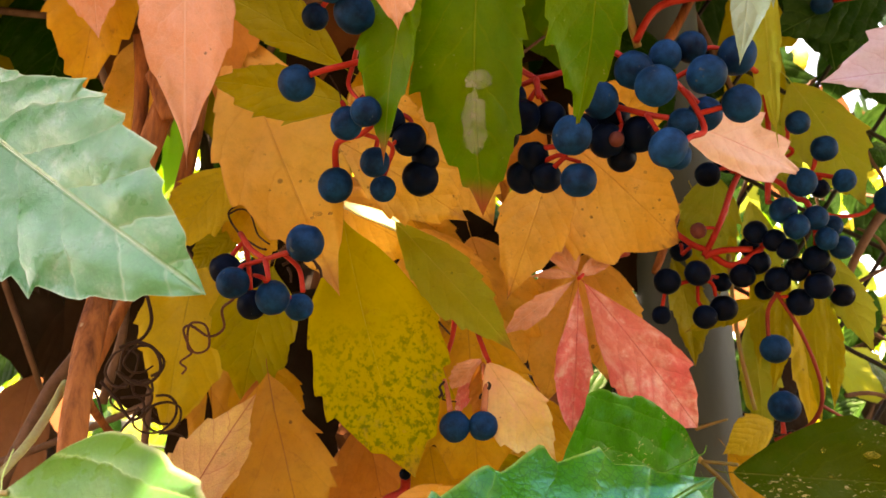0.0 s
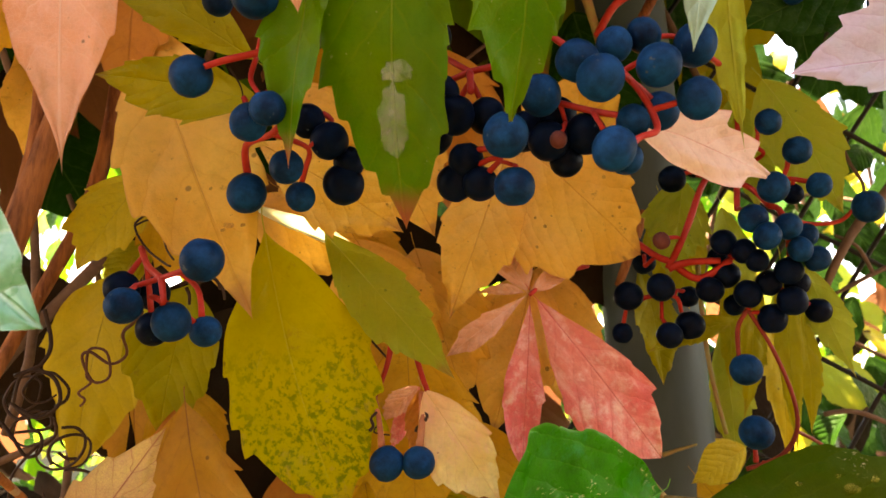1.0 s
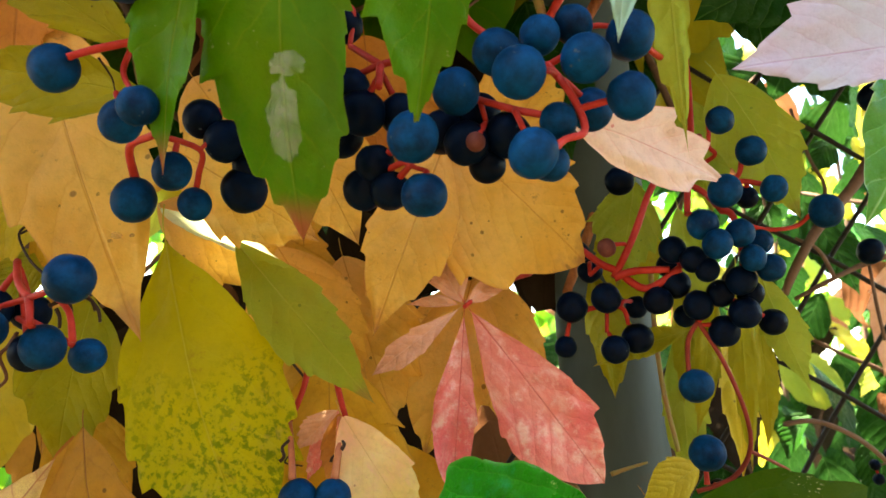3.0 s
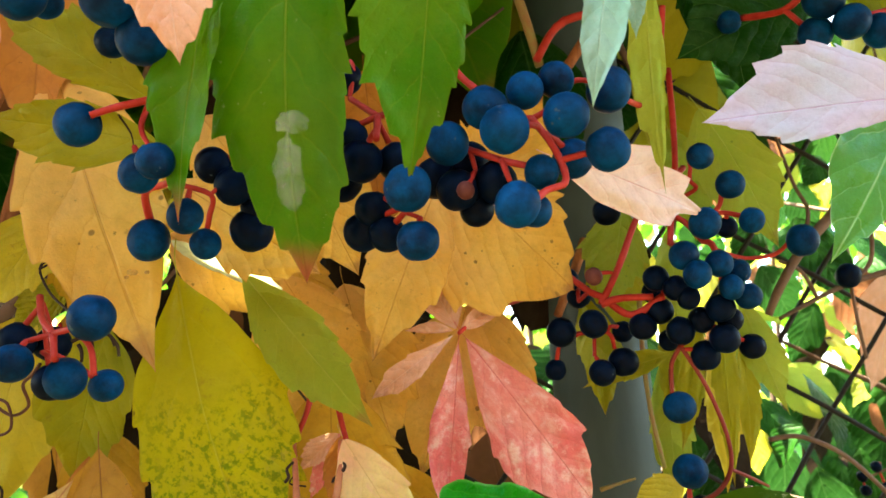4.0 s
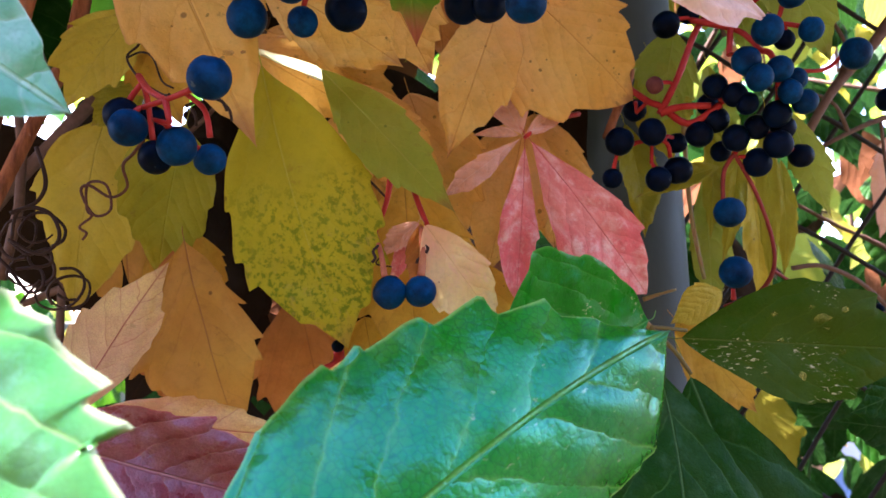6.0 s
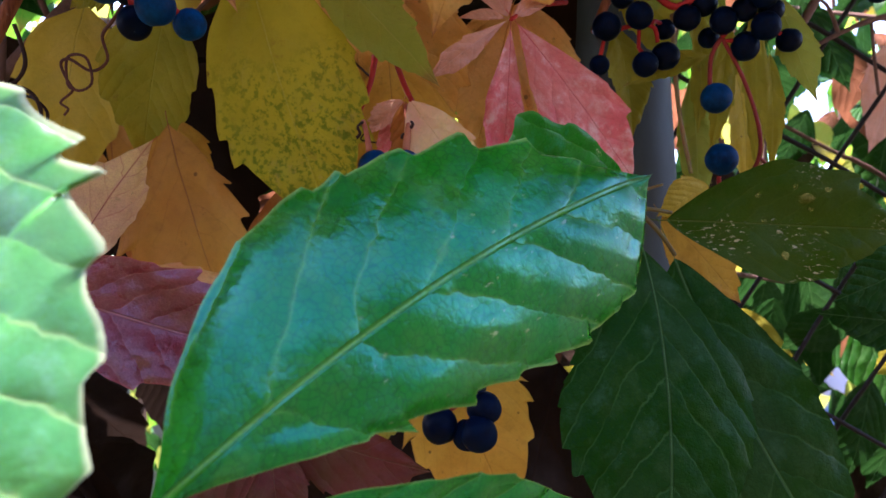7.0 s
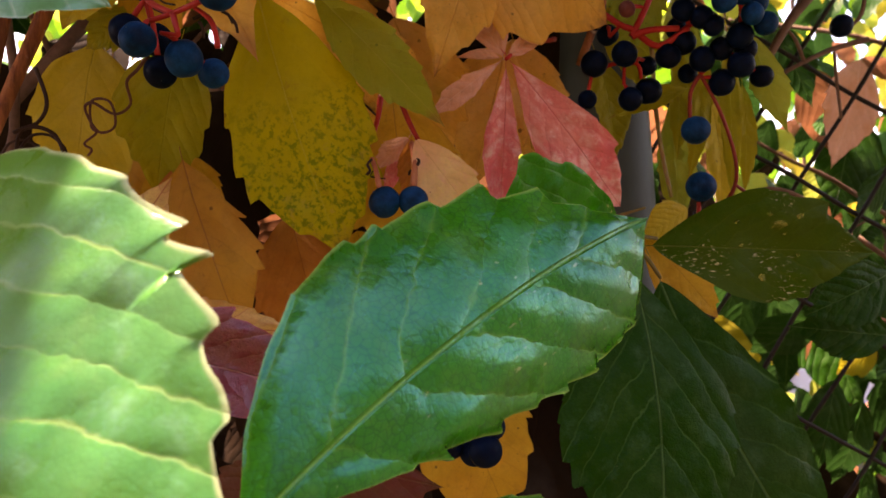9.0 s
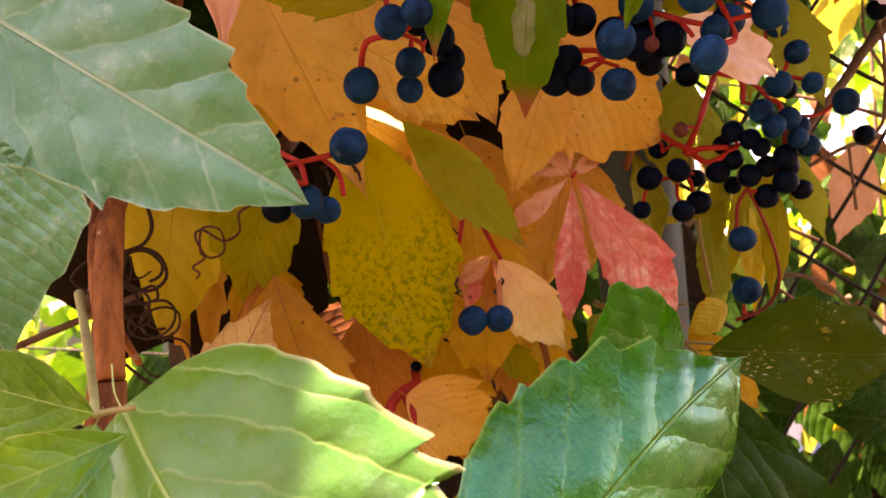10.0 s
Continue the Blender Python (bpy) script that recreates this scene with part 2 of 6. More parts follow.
OLIVE = leaf_material("olive_leaf", (0.38, 0.32, 0.009), (0.28, 0.27, 0.009), (0.44, 0.40, 0.03), glow=0.36, specks=0.12, relief=0.6, blotch=0.5, rim=(0.30, 0.25, 0.01), through=(0.44, 0.40, 0.07))
SPOTTED = leaf_material("mottled_leaf", (0.47, 0.40, 0.008), (0.40, 0.35, 0.010), (0.52, 0.46, 0.035), glow=0.25, specks=0.2, mottle=(0.05, 0.14, 0.002), relief=0.6, blotch=0.5, rim=(0.34, 0.26, 0.01), drift=0.25)
FRESH = leaf_material("yellow_green_leaf", (0.27, 0.33, 0.018), (0.34, 0.33, 0.02), (0.46, 0.48, 0.08), glow=0.42, relief=0.6, specks=0.22, speck=(0.10, 0.14, 0.01), blotch=0.65, rim=(0.4, 0.36, 0.05), through=(0.48, 0.58, 0.13))
GREEN = leaf_material("green_leaf", (0.05, 0.185, 0.003), (0.105, 0.215, 0.003), (0.17, 0.28, 0.015), glow=0.4, rough=0.36, specks=0.10, speck=(0.4, 0.4, 0.2), relief=0.6, spec=0.12, rim=(0.16, 0.26, 0.015), tip=(0.42, 0.07, 0.05))
# Also used to darken the inner vine and low hedge as if shaded.
DEEP = leaf_material("deep_green_leaf", (0.005, 0.044, 0.001), (0.010, 0.052, 0.002), (0.08, 0.18, 0.05), glow=0.2, rough=0.42, relief=0.9, scratch=0.2, dust_sheen=0.5, dusty=(0.045, 0.12, 0.055), vein_mix=0.4, spec=0.05, net=-0.3, deep=0.0016)
SCRATCHED = leaf_material("scratched_leaf", (0.026, 0.070, 0.001), (0.044, 0.078, 0.002), (0.08, 0.12, 0.01), glow=0.3, rough=0.4, relief=0.6, scratch=0.85, spec=0.05, net=-0.2)
# Teal dusty patches here are painted sky sheen, added to the real gloss.
NEAR = leaf_material("glossy_green_leaf", (0.0, 0.13, 0.001), (0.0, 0.205, 0.004), (0.22, 0.46, 0.07), glow=0.15, rough=0.24, relief=0.9, net=-0.7, scratch=0.5, dust_sheen=0.12, dusty=(0.10, 0.50, 0.42), dust_sheen_lo=0.5, spec=0.9, sheen=(0.12, 1.0, 0.9), veins=6.5, vein_mix=0.3, grain=0.45, rim=(0.30, 0.46, 0.10), through=(0.18, 0.55, 0.02), deep=0.0013, patchy=0.35, drift=0.15)
# Brighter, teal-patched green: sky light on the nearest leaflet put into colour.
GLOSSY = leaf_material("skylit_glossy_leaf", (0.0, 0.13, 0.001), (0.001, 0.21, 0.002), (0.06, 0.26, 0.02), glow=0.25, rough=0.3, relief=0.5, net=-0.3, scratch=0.75, dust_sheen=0.35, dusty=(0.01, 0.33, 0.18), spec=0.13, veins=5.5, grain=0.6, rim=(0.10, 0.30, 0.05), deep=0.0012, patchy=0.3, drift=0.2)
# Mint dusty patches are painted sky sheen; the pale rim, a painted sunlit edge.
LIME = leaf_material("bright_green_leaf", (0.015, 0.22, 0.035), (0.05, 0.30, 0.06), (0.46, 0.66, 0.22), glow=0.5, rough=0.3, relief=0.45, net=-0.2, dust_sheen=0.2, dusty=(0.44, 0.78, 0.64), spec=0.6, sheen=(0.6, 1.0, 0.9), veins=6.5, vein_mix=0.55, grain=0.6, through=(0.52, 0.74, 0.01), rim=(0.80, 0.80, 0.50), rim_lo=0.96, deep=0.0014, patchy=0.25)
# Whitish blue-green dusty areas imitate the sky reflected off this leaf.
TEAL = leaf_material("blue_green_leaf", (0.02, 0.21, 0.06), (0.05, 0.28, 0.11), (0.40, 0.58, 0.42), glow=0.22, rough=0.3, relief=0.7, net=-0.15, dust_sheen=0.4, dusty=(0.56, 0.74, 0.66), spec=0.8, sheen=(0.8, 1.0, 0.95), veins=6.5, vein_mix=0.3, grain=0.6, rim=(0.45, 0.60, 0.40), patchy=0.3)
PINK = leaf_material("pink_red_leaf", (0.80, 0.14, 0.15), (0.82, 0.25, 0.22), (0.68, 0.11, 0.10), tint=(0.68, 0.24, 0.15), glow=0.25, specks=0.08, relief=0.6, dust_sheen=0.8, dusty=(0.90, 0.66, 0.58), dust_sheen_lo=0.46, blotch=0.4, vein_mix=0.3, streak=(0.86, 0.50, 0.44), rim=(0.66, 0.14, 0.10))
ROSE = leaf_material("pale_rose_leaf", (0.90, 0.64, 0.60), (0.90, 0.68, 0.62), (0.84, 0.44, 0.40), tint=(0.86, 0.62, 0.48), glow=0.25, specks=0.22, speck=(0.66, 0.14, 0.12), relief=0.4, dust_sheen=0.3, dusty=(0.78, 0.24, 0.22), vein_mix=0.2, blotch=0.3, rim=(0.74, 0.24, 0.22))
CREAM = leaf_material("cream_leaf", (0.86, 0.62, 0.25), (0.82, 0.54, 0.16), (0.74, 0.46, 0.18), tint=(0.76, 0.36, 0.22), glow=0.25, specks=0.14, speck=(0.45, 0.14, 0.08), relief=0.35, vein_mix=0.12, blotch=0.4, streak=(0.82, 0.38, 0.28), rim=(0.6, 0.33, 0.10))
# Whitish green puts the glare of direct sun into the leaf's colour.
SUN_PALE = leaf_material("sun_paled_leaf", (0.74, 0.80, 0.46), (0.66, 0.74, 0.34), (0.7, 0.76, 0.4), glow=0.4, rough=0.4, relief=0.3, spec=0.4)
BLUSH = leaf_material("orange_pink_leaf", (0.74, 0.38, 0.25), (0.68, 0.27, 0.13), (0.84, 0.55, 0.42), glow=0.25, specks=0.1, relief=0.5, net=0.55, vein_mix=0.4, blotch=0.5, streak=(0.78, 0.42, 0.34), rim=(0.5, 0.15, 0.06))
VEINED = leaf_material("red_veined_cream_leaf", (0.80, 0.54, 0.17), (0.70, 0.36, 0.17), (0.46, 0.09, 0.06), tint=(0.60, 0.22, 0.17), glow=0.35, specks=0.1, net=0.75, vein_mix=0.6, relief=0.5, blotch=0.6, rim=(0.5, 0.2, 0.08), streak=(0.64, 0.26, 0.18))
# Lilac dusty colour stands in for sky gloss on the folded-up half.
PURPLE = leaf_material("purple_leaf", (0.17, 0.018, 0.024), (0.26, 0.035, 0.045), (0.50, 0.20, 0.18), glow=0.2, rough=0.32, net=0.3, relief=0.9, dust_sheen=0.35, dusty=(0.42, 0.22, 0.34), spec=0.6, vein_mix=0.5, rim=(0.55, 0.10, 0.08), patchy=0.6)
LILAC = leaf_material("whitish_pink_leaf", (0.50, 0.42, 0.54), (0.44, 0.46, 0.54), (0.5, 0.32, 0.46), tint=(0.52, 0.42, 0.48), glow=0.25, rough=0.5, relief=0.4)
MINT = leaf_material("silvery_green_leaf", (0.26, 0.42, 0.34), (0.2, 0.36, 0.26), (0.4, 0.55, 0.45), glow=0.25, rough=0.34, relief=0.5, dust_sheen=0.3)
# Near-black leaf that puts the shade inside the vine into its colour.
SHADE_DARK = leaf_material("shade_dark_leaf", (0.022, 0.011, 0.005), (0.012, 0.008, 0.004), (0.03, 0.015, 0.008), glow=0.1, rough=0.8, spec=0.05, relief=0.6)
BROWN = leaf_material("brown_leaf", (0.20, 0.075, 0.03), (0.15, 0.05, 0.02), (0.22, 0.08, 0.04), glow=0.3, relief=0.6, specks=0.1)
MAROON = leaf_material("maroon_leaf", (0.13, 0.028, 0.02), (0.10, 0.05, 0.018), (0.2, 0.10, 0.05), glow=0.2, rough=0.42, net=0.2, relief=0.7, spec=0.06)
RED_STALK = solid_material("red_stalk", (0.50, 0.042, 0.032), (0.30, 0.016, 0.010), rough=0.45, scale=380, bump=0.4)
RUSSET_STALK = solid_material("brownish_red_stalk", (0.27, 0.040, 0.028), (0.16, 0.020, 0.014), rough=0.5, scale=380, bump=0.4)
GREEN_STALK = solid_material("pale_green_stalk", (0.26, 0.22, 0.07), (0.30, 0.14, 0.06), rough=0.5, scale=500)
PALE_STALK = solid_material("pale_leaf_stalk", (0.36, 0.40, 0.15), (0.34, 0.26, 0.12), rough=0.5, scale=500)
DARK_STALK = solid_material("dark_green_stalk", (0.12, 0.10, 0.025), (0.10, 0.05, 0.02), rough=0.5, scale=500)
BARK = solid_material("vine_bark", (0.44, 0.15, 0.05), (0.09, 0.025, 0.012), rough=0.7, scale=520, bump=0.8, dist=0.0009, stretch=(1, 1, 0.18), stain=(0.40, 0.28, 0.18), spec=0.12)
DRY = solid_material("dry_tendril", (0.05, 0.025, 0.015), (0.025, 0.012, 0.009), rough=0.6, scale=600)
TENDRIL = solid_material("brown_tendril", (0.15, 0.055, 0.03), (0.08, 0.03, 0.02), rough=0.5, scale=600)
TAN_STALK = solid_material("pinkish_tan_stalk", (0.52, 0.19, 0.08), (0.36, 0.09, 0.045), rough=0.5, scale=420, bump=0.4)
TWIG = solid_material("grey_brown_twig", (0.17, 0.10, 0.07), (0.09, 0.05, 0.035), rough=0.7, scale=400, bump=0.5)
PAINT = solid_material("grey_blue_paint", (0.060, 0.085, 0.088), (0.040, 0.058, 0.060), rough=0.5, scale=90, bump=0.25, stretch=(1, 1, 0.35), stain=(0.09, 0.045, 0.025), spec=0.3)
WIRE = solid_material("dark_wire", (0.010, 0.009, 0.009), (0.022, 0.016, 0.013), rough=0.6, scale=500)
FLAKE = film_material("dry_yellow_flake", (0.30, 0.28, 0.03), (0.42, 0.40, 0.08))
RUST_SPOT = film_material("rusty_leaf_spot", (0.34, 0.12, 0.045), (0.46, 0.20, 0.08))
CHALK = film_material("chalky_stain", (0.24, 0.30, 0.19), (0.36, 0.42, 0.30))
CLOTH_WHITE = solid_material("white_cloth", (0.72, 0.74, 0.8), (0.62, 0.66, 0.75), rough=0.8, scale=40)
CLOTH_RED = solid_material("pink_red_cloth", (0.75, 0.16, 0.22), (0.66, 0.10, 0.16), rough=0.8, scale=40)
CLOTH_BLUE = solid_material("light_blue_cloth", (0.30, 0.45, 0.75), (0.25, 0.38, 0.66), rough=0.8, scale=40)
PLASTER = solid_material("weathered_plaster", (0.16, 0.15, 0.12), (0.11, 0.11, 0.08), rough=0.9, scale=6, bump=0.5, dist=0.01)
# Kept dark so that the added front wall reflects little light.
BLOCK_BROWN = solid_material("sky_block_brown", (0.11, 0.085, 0.06), (0.08, 0.06, 0.042), rough=0.9, scale=8, bump=0.4, dist=0.006)
SOIL = solid_material("garden_soil", (0.055, 0.045, 0.028), (0.03, 0.03, 0.016), rough=0.95, scale=14, bump=0.8, dist=0.02, stain=(0.10, 0.07, 0.03))
BERRY = berry_material("blue_berry_skin", (0.0006, 0.003, 0.010), (0.001, 0.006, 0.022), (0.0, 0.052, 0.155), rough=0.5, spec=0.06)
# Near-black copy of the blue skin, with the shade on rear berries painted in.
SHADED_BERRY = berry_material("shaded_berry_skin", (0.0006, 0.0012, 0.003), (0.001, 0.002, 0.006), (0.0006, 0.007, 0.026), spec=0.05)
DRIED = berry_material("dried_berry_skin", (0.10, 0.02, 0.015), (0.08, 0.02, 0.02), (0.16, 0.05, 0.04), rough=0.6)


# ---- builders ----
def at(x, y, z):
    """Millimetres from the point 1.5 m above the ground under the first eye."""
    return Vector((x / 1000, y / 1000, 1.5 + z / 1000))


def mesh_of(name, verts, faces, material, smooth=True):
    me = bpy.data.meshes.new(name)
    me.from_pydata([tuple(v) for v in verts], [], faces)
    me.materials.append(material)
    if smooth:
        me.polygons.foreach_set("use_smooth", [True] * len(me.polygons))
    return me


def part(name, me, parent=None, label=""):
    ob = new(name, me)
    if parent is not None:
        ob.parent = parent
        ob.matrix_parent_inverse = parent.matrix_world.inverted()
    return tagged(ob, label)


def thing(name, place, label, category, group=""):
    ob = new(name)
    ob.empty_display_size = 0.005
    ob.matrix_world = Matrix.Translation(place)
    return tagged(ob, label, category, group)


def tooth_line(rnd, teeth, rows):
    """Heights of one toothed edge at even steps: teeth of uneven length and size that lean towards the tip."""
    marks = [0.0] + [(i + rnd.uniform(-0.33, 0.33)) / teeth for i in range(1, teeth)] + [1.0]
    tall = [rnd.choice((0.45, 0.8, 1.0, 1.2, 1.6)) * rnd.uniform(0.8, 1.2) for _ in range(teeth)]
    out, i = [], 0
    for r in range(rows + 1):
        u = r / rows
        while i < teeth - 1 and u >= marks[i + 1]:
            i += 1
        f = (u - marks[i]) / (marks[i + 1] - marks[i])
        out.append(tall[i] * ((f / 0.84) ** 1.35 if f < 0.84 else (1 - f) / 0.16))
    return out


def profile(values, u):
    """A smooth line through values at even steps, from 0 at the base to 0 at the tip."""
    v = (0.0, *values, 0.0)
    x = u * (len(v) - 1)
    i = min(int(x), len(v) - 2)
    t = x - i
    p0, p1, p2, p3 = v[max(i - 1, 0)], v[i], v[i + 1], v[min(i + 2, len(v) - 1)]
    return max(0.0, 0.5 * (2 * p1 + (p2 - p0) * t + (2 * p0 - 5 * p1 + 4 * p2 - p3) * t * t + (3 * p1 - p0 - 3 * p2 + p3) * t ** 3))


def blade(base, tip, wa, wb, turn=0.0, bow=0.06, fold=12.0, curl=0.0, peak=0.45, teeth=8, bite=0.09, wave=0.046, seed=1, cols=6, sharp=1.0, start=0.22, peak2=None, sharp2=None, blunt=0.85, quilt=0.0, sway=0.0, pa=None, pb=None, fold2=None):
    """Vertices, faces and blade coordinates of one toothed leaflet. wa, wb: half widths (m) to the left and right of the way from base to tip as seen from -y.
    turn: degrees about the midrib; bow: rise of the midrib's middle; fold: how far the halves rise; curl: how far the edges roll back;
    sway: how far the midrib bends sideways; pa, pb: the halves' widths on the way, as shares of wa and wb."""
    rnd = random.Random(seed)
    axis = tip - base
    length = axis.length
    axis.normalize()
    face = Vector((0, -1, 0.0)) if abs(axis.y) < 0.93 else Vector((0, 0, 1))
    face = (face - axis * face.dot(axis)).normalized()
    face = Matrix.Rotation(radians(turn), 3, axis) @ face
    right = axis.cross(face)
    k1, k2 = math.log(0.5) / math.log(peak), math.log(0.5) / math.log(peak2 or peak)
    sharp2 = sharp if sharp2 is None else sharp2
    count = teeth * (10 if cols > 2 else 6)
    edges = tooth_line(rnd, teeth, count), tooth_line(rnd, max(3, teeth + rnd.choice((-1, 0, 1))), count)
    verts, uvs = [], []
    ctrl = (base + tip) / 2 + face * bow * length * 2 + right * sway * length * 2
    off = Vector((seed * 1.7, seed * 0.9, 0))
    tf = math.tan(radians(fold)), math.tan(radians(fold if fold2 is None else fold2))
    for row in range(count + 1):
        u = row / count
        mid = base * (1 - u) ** 2 + ctrl * 2 * u * (1 - u) + tip * u * u
        s1, s2 = (max(0.0, math.sin(math.pi * min(1.0, u ** k))) for k in (k1, k2))
        w1, w2 = s1 ** (blunt + 0.55 * sharp * u), s2 ** (blunt + 0.55 * sharp2 * u)
        if pa:
            w1 = profile(pa, u)
            s1 = min(1.0, w1 * 1.3)
        if pb:
            w2 = profile(pb, u)
            s2 = min(1.0, w2 * 1.3)
        fade = min(1.0, max(0.0, (u - start) / 0.15)) * (1 - u ** 6)
        wobs = [1 + 0.11 * noise.noise(Vector((u * 4.2, seed + 7.7 * q, 0))) + 0.03 * noise.noise(Vector((u * 19, seed + 3.1 * q, 5))) for q in (0, 1)]
        for j in range(-cols, cols + 1):
            v = math.copysign(1 - (1 - abs(j / cols)) ** 1.6, j)
            q = 0 if j < 0 else 1
            half = (wa, wb)[q] * wobs[q]
            w, s = (w1, s1) if j < 0 else (w2, s2)
            h = edges[q][row]
            out = half * w
            edge = abs(v) ** 7
            reach = out * abs(v) + half * bite * (h - 0.35) * fade * edge * min(1, w * 3)
            reach = max(0.0, reach)
            along = half * bite * 0.9 * h * fade * edge
            p = mid + right * math.copysign(reach, v) + axis * along
            n3 = noise.noise(Vector((u * 3.2, v * 1.6, 0)) + off) + 0.35 * noise.noise(Vector((u * 9, v * 4, 3)) + off)
            lift = reach * tf[q] - curl * reach * reach / max(half, 1e-6) + wave * length * n3 * min(1.0, abs(v) * 1.5 + 0.3) * s
            if quilt:
                ph = (u - 1.15 * (reach / length) - 1.5 * (reach / length) ** 2) * 6.5
                lift += quilt * length * (abs(math.sin(math.pi * ph)) + 0.3 * noise.noise(Vector((u * 14, v * 6, 9)) + off)) * min(1.0, 5 * abs(v)) * (1 - abs(v) ** 3)
            p = p + face * lift
            verts.append(p)
            uvs.append((u, math.copysign(reach, v) / length, abs(v)))
    m = 2 * cols + 1
    faces = [(r * m + c, r * m + c + 1, (r + 1) * m + c + 1, (r + 1) * m + c) for r in range(count) for c in range(2 * cols)]
    return verts, faces, uvs


def blade_mesh(name, verts, faces, uvs, material):
    me = mesh_of(name, verts, faces, material)
    layer = me.uv_layers.new(name="blade")
    idx = np.empty(len(me.loops), dtype=np.int32)
    me.loops.foreach_get("vertex_index", idx)
    table = np.array(uvs, dtype=np.float32)[idx]
    layer.data.foreach_set("uv", np.ascontiguousarray(table[:, :2]).ravel())
    rim = me.uv_layers.new(name="rim")
    rim.data.foreach_set("uv", np.stack([table[:, 2], table[:, 2]], axis=1).ravel())
    return me


leaf_seed = [10]


def vein_material(material):
    """The stalk and midrib colour that goes with a leaf."""
    name = material.name + "_rib"
    if name not in bpy.data.materials:
        c = RIBS[material.name]
        solid_material(name, c, tuple(0.8 * x for x in c), rough=0.45, scale=500, bump=0.2)
    return bpy.data.materials[name]


def leaflet(parent, base, tip, wa, wb, material, label="", stem=0.1, rib=1.0, **shape):
    """One leaflet as a part of a leaf, with its midrib and a short stalk, in millimetres."""
    leaf_seed[0] += 1
    shape.setdefault("seed", leaf_seed[0])
    b, t = at(*base), at(*tip)
    v, f, uv = blade(b, t, wa / 1000, wb / 1000, **shape)
    o = parent.matrix_world.translation
    me = blade_mesh("leaflet", [p - o for p in v], f, uv, material)
    ob = new("leaflet", me)
    ob.parent = parent
    cols = shape.get("cols", 6)
    m = 2 * cols + 1
    ln = (t - b).length
    spine = [v[i * m + cols] - o for i in range(0, len(v) // m - 2, 8)]
    r = 0.0021 * ln * rib
    pv, pf = tube(spine, [r * (1 - 0.85 * i / (len(spine) - 1)) for i in range(len(spine))], 6, 3)
    vein = new("midrib", mesh_of("midrib", pv, pf, vein_material(material)))
    vein.parent = ob
    if stem:
        back = (spine[0] - spine[1]).normalized()
        q = [spine[0] + (spine[1] - spine[0]) * 0.1, spine[0] + back * ln * stem * 0.5, spine[0] + back * ln * stem + Vector((0, 0.03, 0.02)) * ln]
        sv, sf = tube(q, [r, r * 1.1, r * 1.2], 6, 4)
        st = new("leaf_stalk", mesh_of("leaf_stalk", sv, sf, vein_material(material)))
        st.parent = parent
    return tagged(ob, label)


def tube(points, radii, sides=8, smooth_steps=5):
    """A round stem along a smooth line through the points (m), with a radius at each."""
    pts = [Vector(p) for p in points]
    fine, rad = [], []
    for i in range(len(pts) - 1):
        p0, p1, p2, p3 = pts[max(i - 1, 0)], pts[i], pts[i + 1], pts[min(i + 2, len(pts) - 1)]
        for s in range(smooth_steps):
            t = s / smooth_steps
            fine.append(0.5 * (2 * p1 + (p2 - p0) * t + (2 * p0 - 5 * p1 + 4 * p2 - p3) * t * t + (3 * p1 - p0 - 3 * p2 + p3) * t ** 3))
            rad.append(radii[i] * (1 - t) + radii[i + 1] * t)
    fine.append(pts[-1]), rad.append(radii[-1])
    verts, faces = [], []
    side = Vector((0.3, 0.5, 0.8))
    for i, p in enumerate(fine):
        d = (fine[min(i + 1, len(fine) - 1)] - fine[max(i - 1, 0)]).normalized()
        side = (side - d * side.dot(d))
        side = side.normalized() if side.length > 1e-6 else d.orthogonal().normalized()
        up = d.cross(side)
        knob = 1 + 0.09 * noise.noise(p * 260)
        for j in range(sides):
            a = 2 * math.pi * j / sides
            verts.append(p + (side * math.cos(a) + up * math.sin(a)) * rad[i] * knob)
    for i in range(len(fine) - 1):
        for j in range(sides):
            faces.append((i * sides + j, i * sides + (j + 1) % sides, (i + 1) * sides + (j + 1) % sides, (i + 1) * sides + j))
    n = len(verts)
    verts += [fine[0], fine[-1]]
    faces += [(n, (j + 1) % sides, j) for j in range(sides)]
    b = (len(fine) - 1) * sides
    faces += [(n + 1, b + j, b + (j + 1) % sides) for j in range(sides)]
    return verts, faces


def stalk(parent, points, r0, r1, material=None, name="stalk", label="", sides=8):
    """A stem, stalk or tendril as a part; points and radii in millimetres."""
    n = len(points)
    v, f = tube([at(*p) for p in points], [(r0 + (r1 - r0) * i / (n - 1)) / 1000 for i in range(n)], sides)
    o = parent.matrix_world.translation
    ob = new(name, mesh_of(name, [p - o for p in v], f, material or RED_STALK))
    ob.parent = parent
    return tagged(ob, label)


def ball_mesh(name, material, seed):
    """A berry of radius 1 mm: a round, slightly uneven ball with a small scar at its end."""
    bm = bmesh.new()
    bmesh.ops.create_uvsphere(bm, u_segments=24, v_segments=16, radius=0.001)
    for v in bm.verts:
        d = v.co.normalized()
        v.co *= 1 + 0.03 * noise.noise(d * 1.3 + Vector((seed, 0, 0)))
        if d.z < -0.97:
            v.co *= 0.965
        if d.z > 0.98:
            v.co *= 0.95
    me = bpy.data.meshes.new(name)
    bm.to_mesh(me)
    bm.free()
    me.materials.append(material)
    me.polygons.foreach_set("use_smooth", [True] * len(me.polygons))
    return me


BALLS = {m.name: [ball_mesh("berry", m, s * 3.3) for s in range(4)] for m in (BERRY, SHADED_BERRY, DRIED)}
berry_random = random.Random(5)


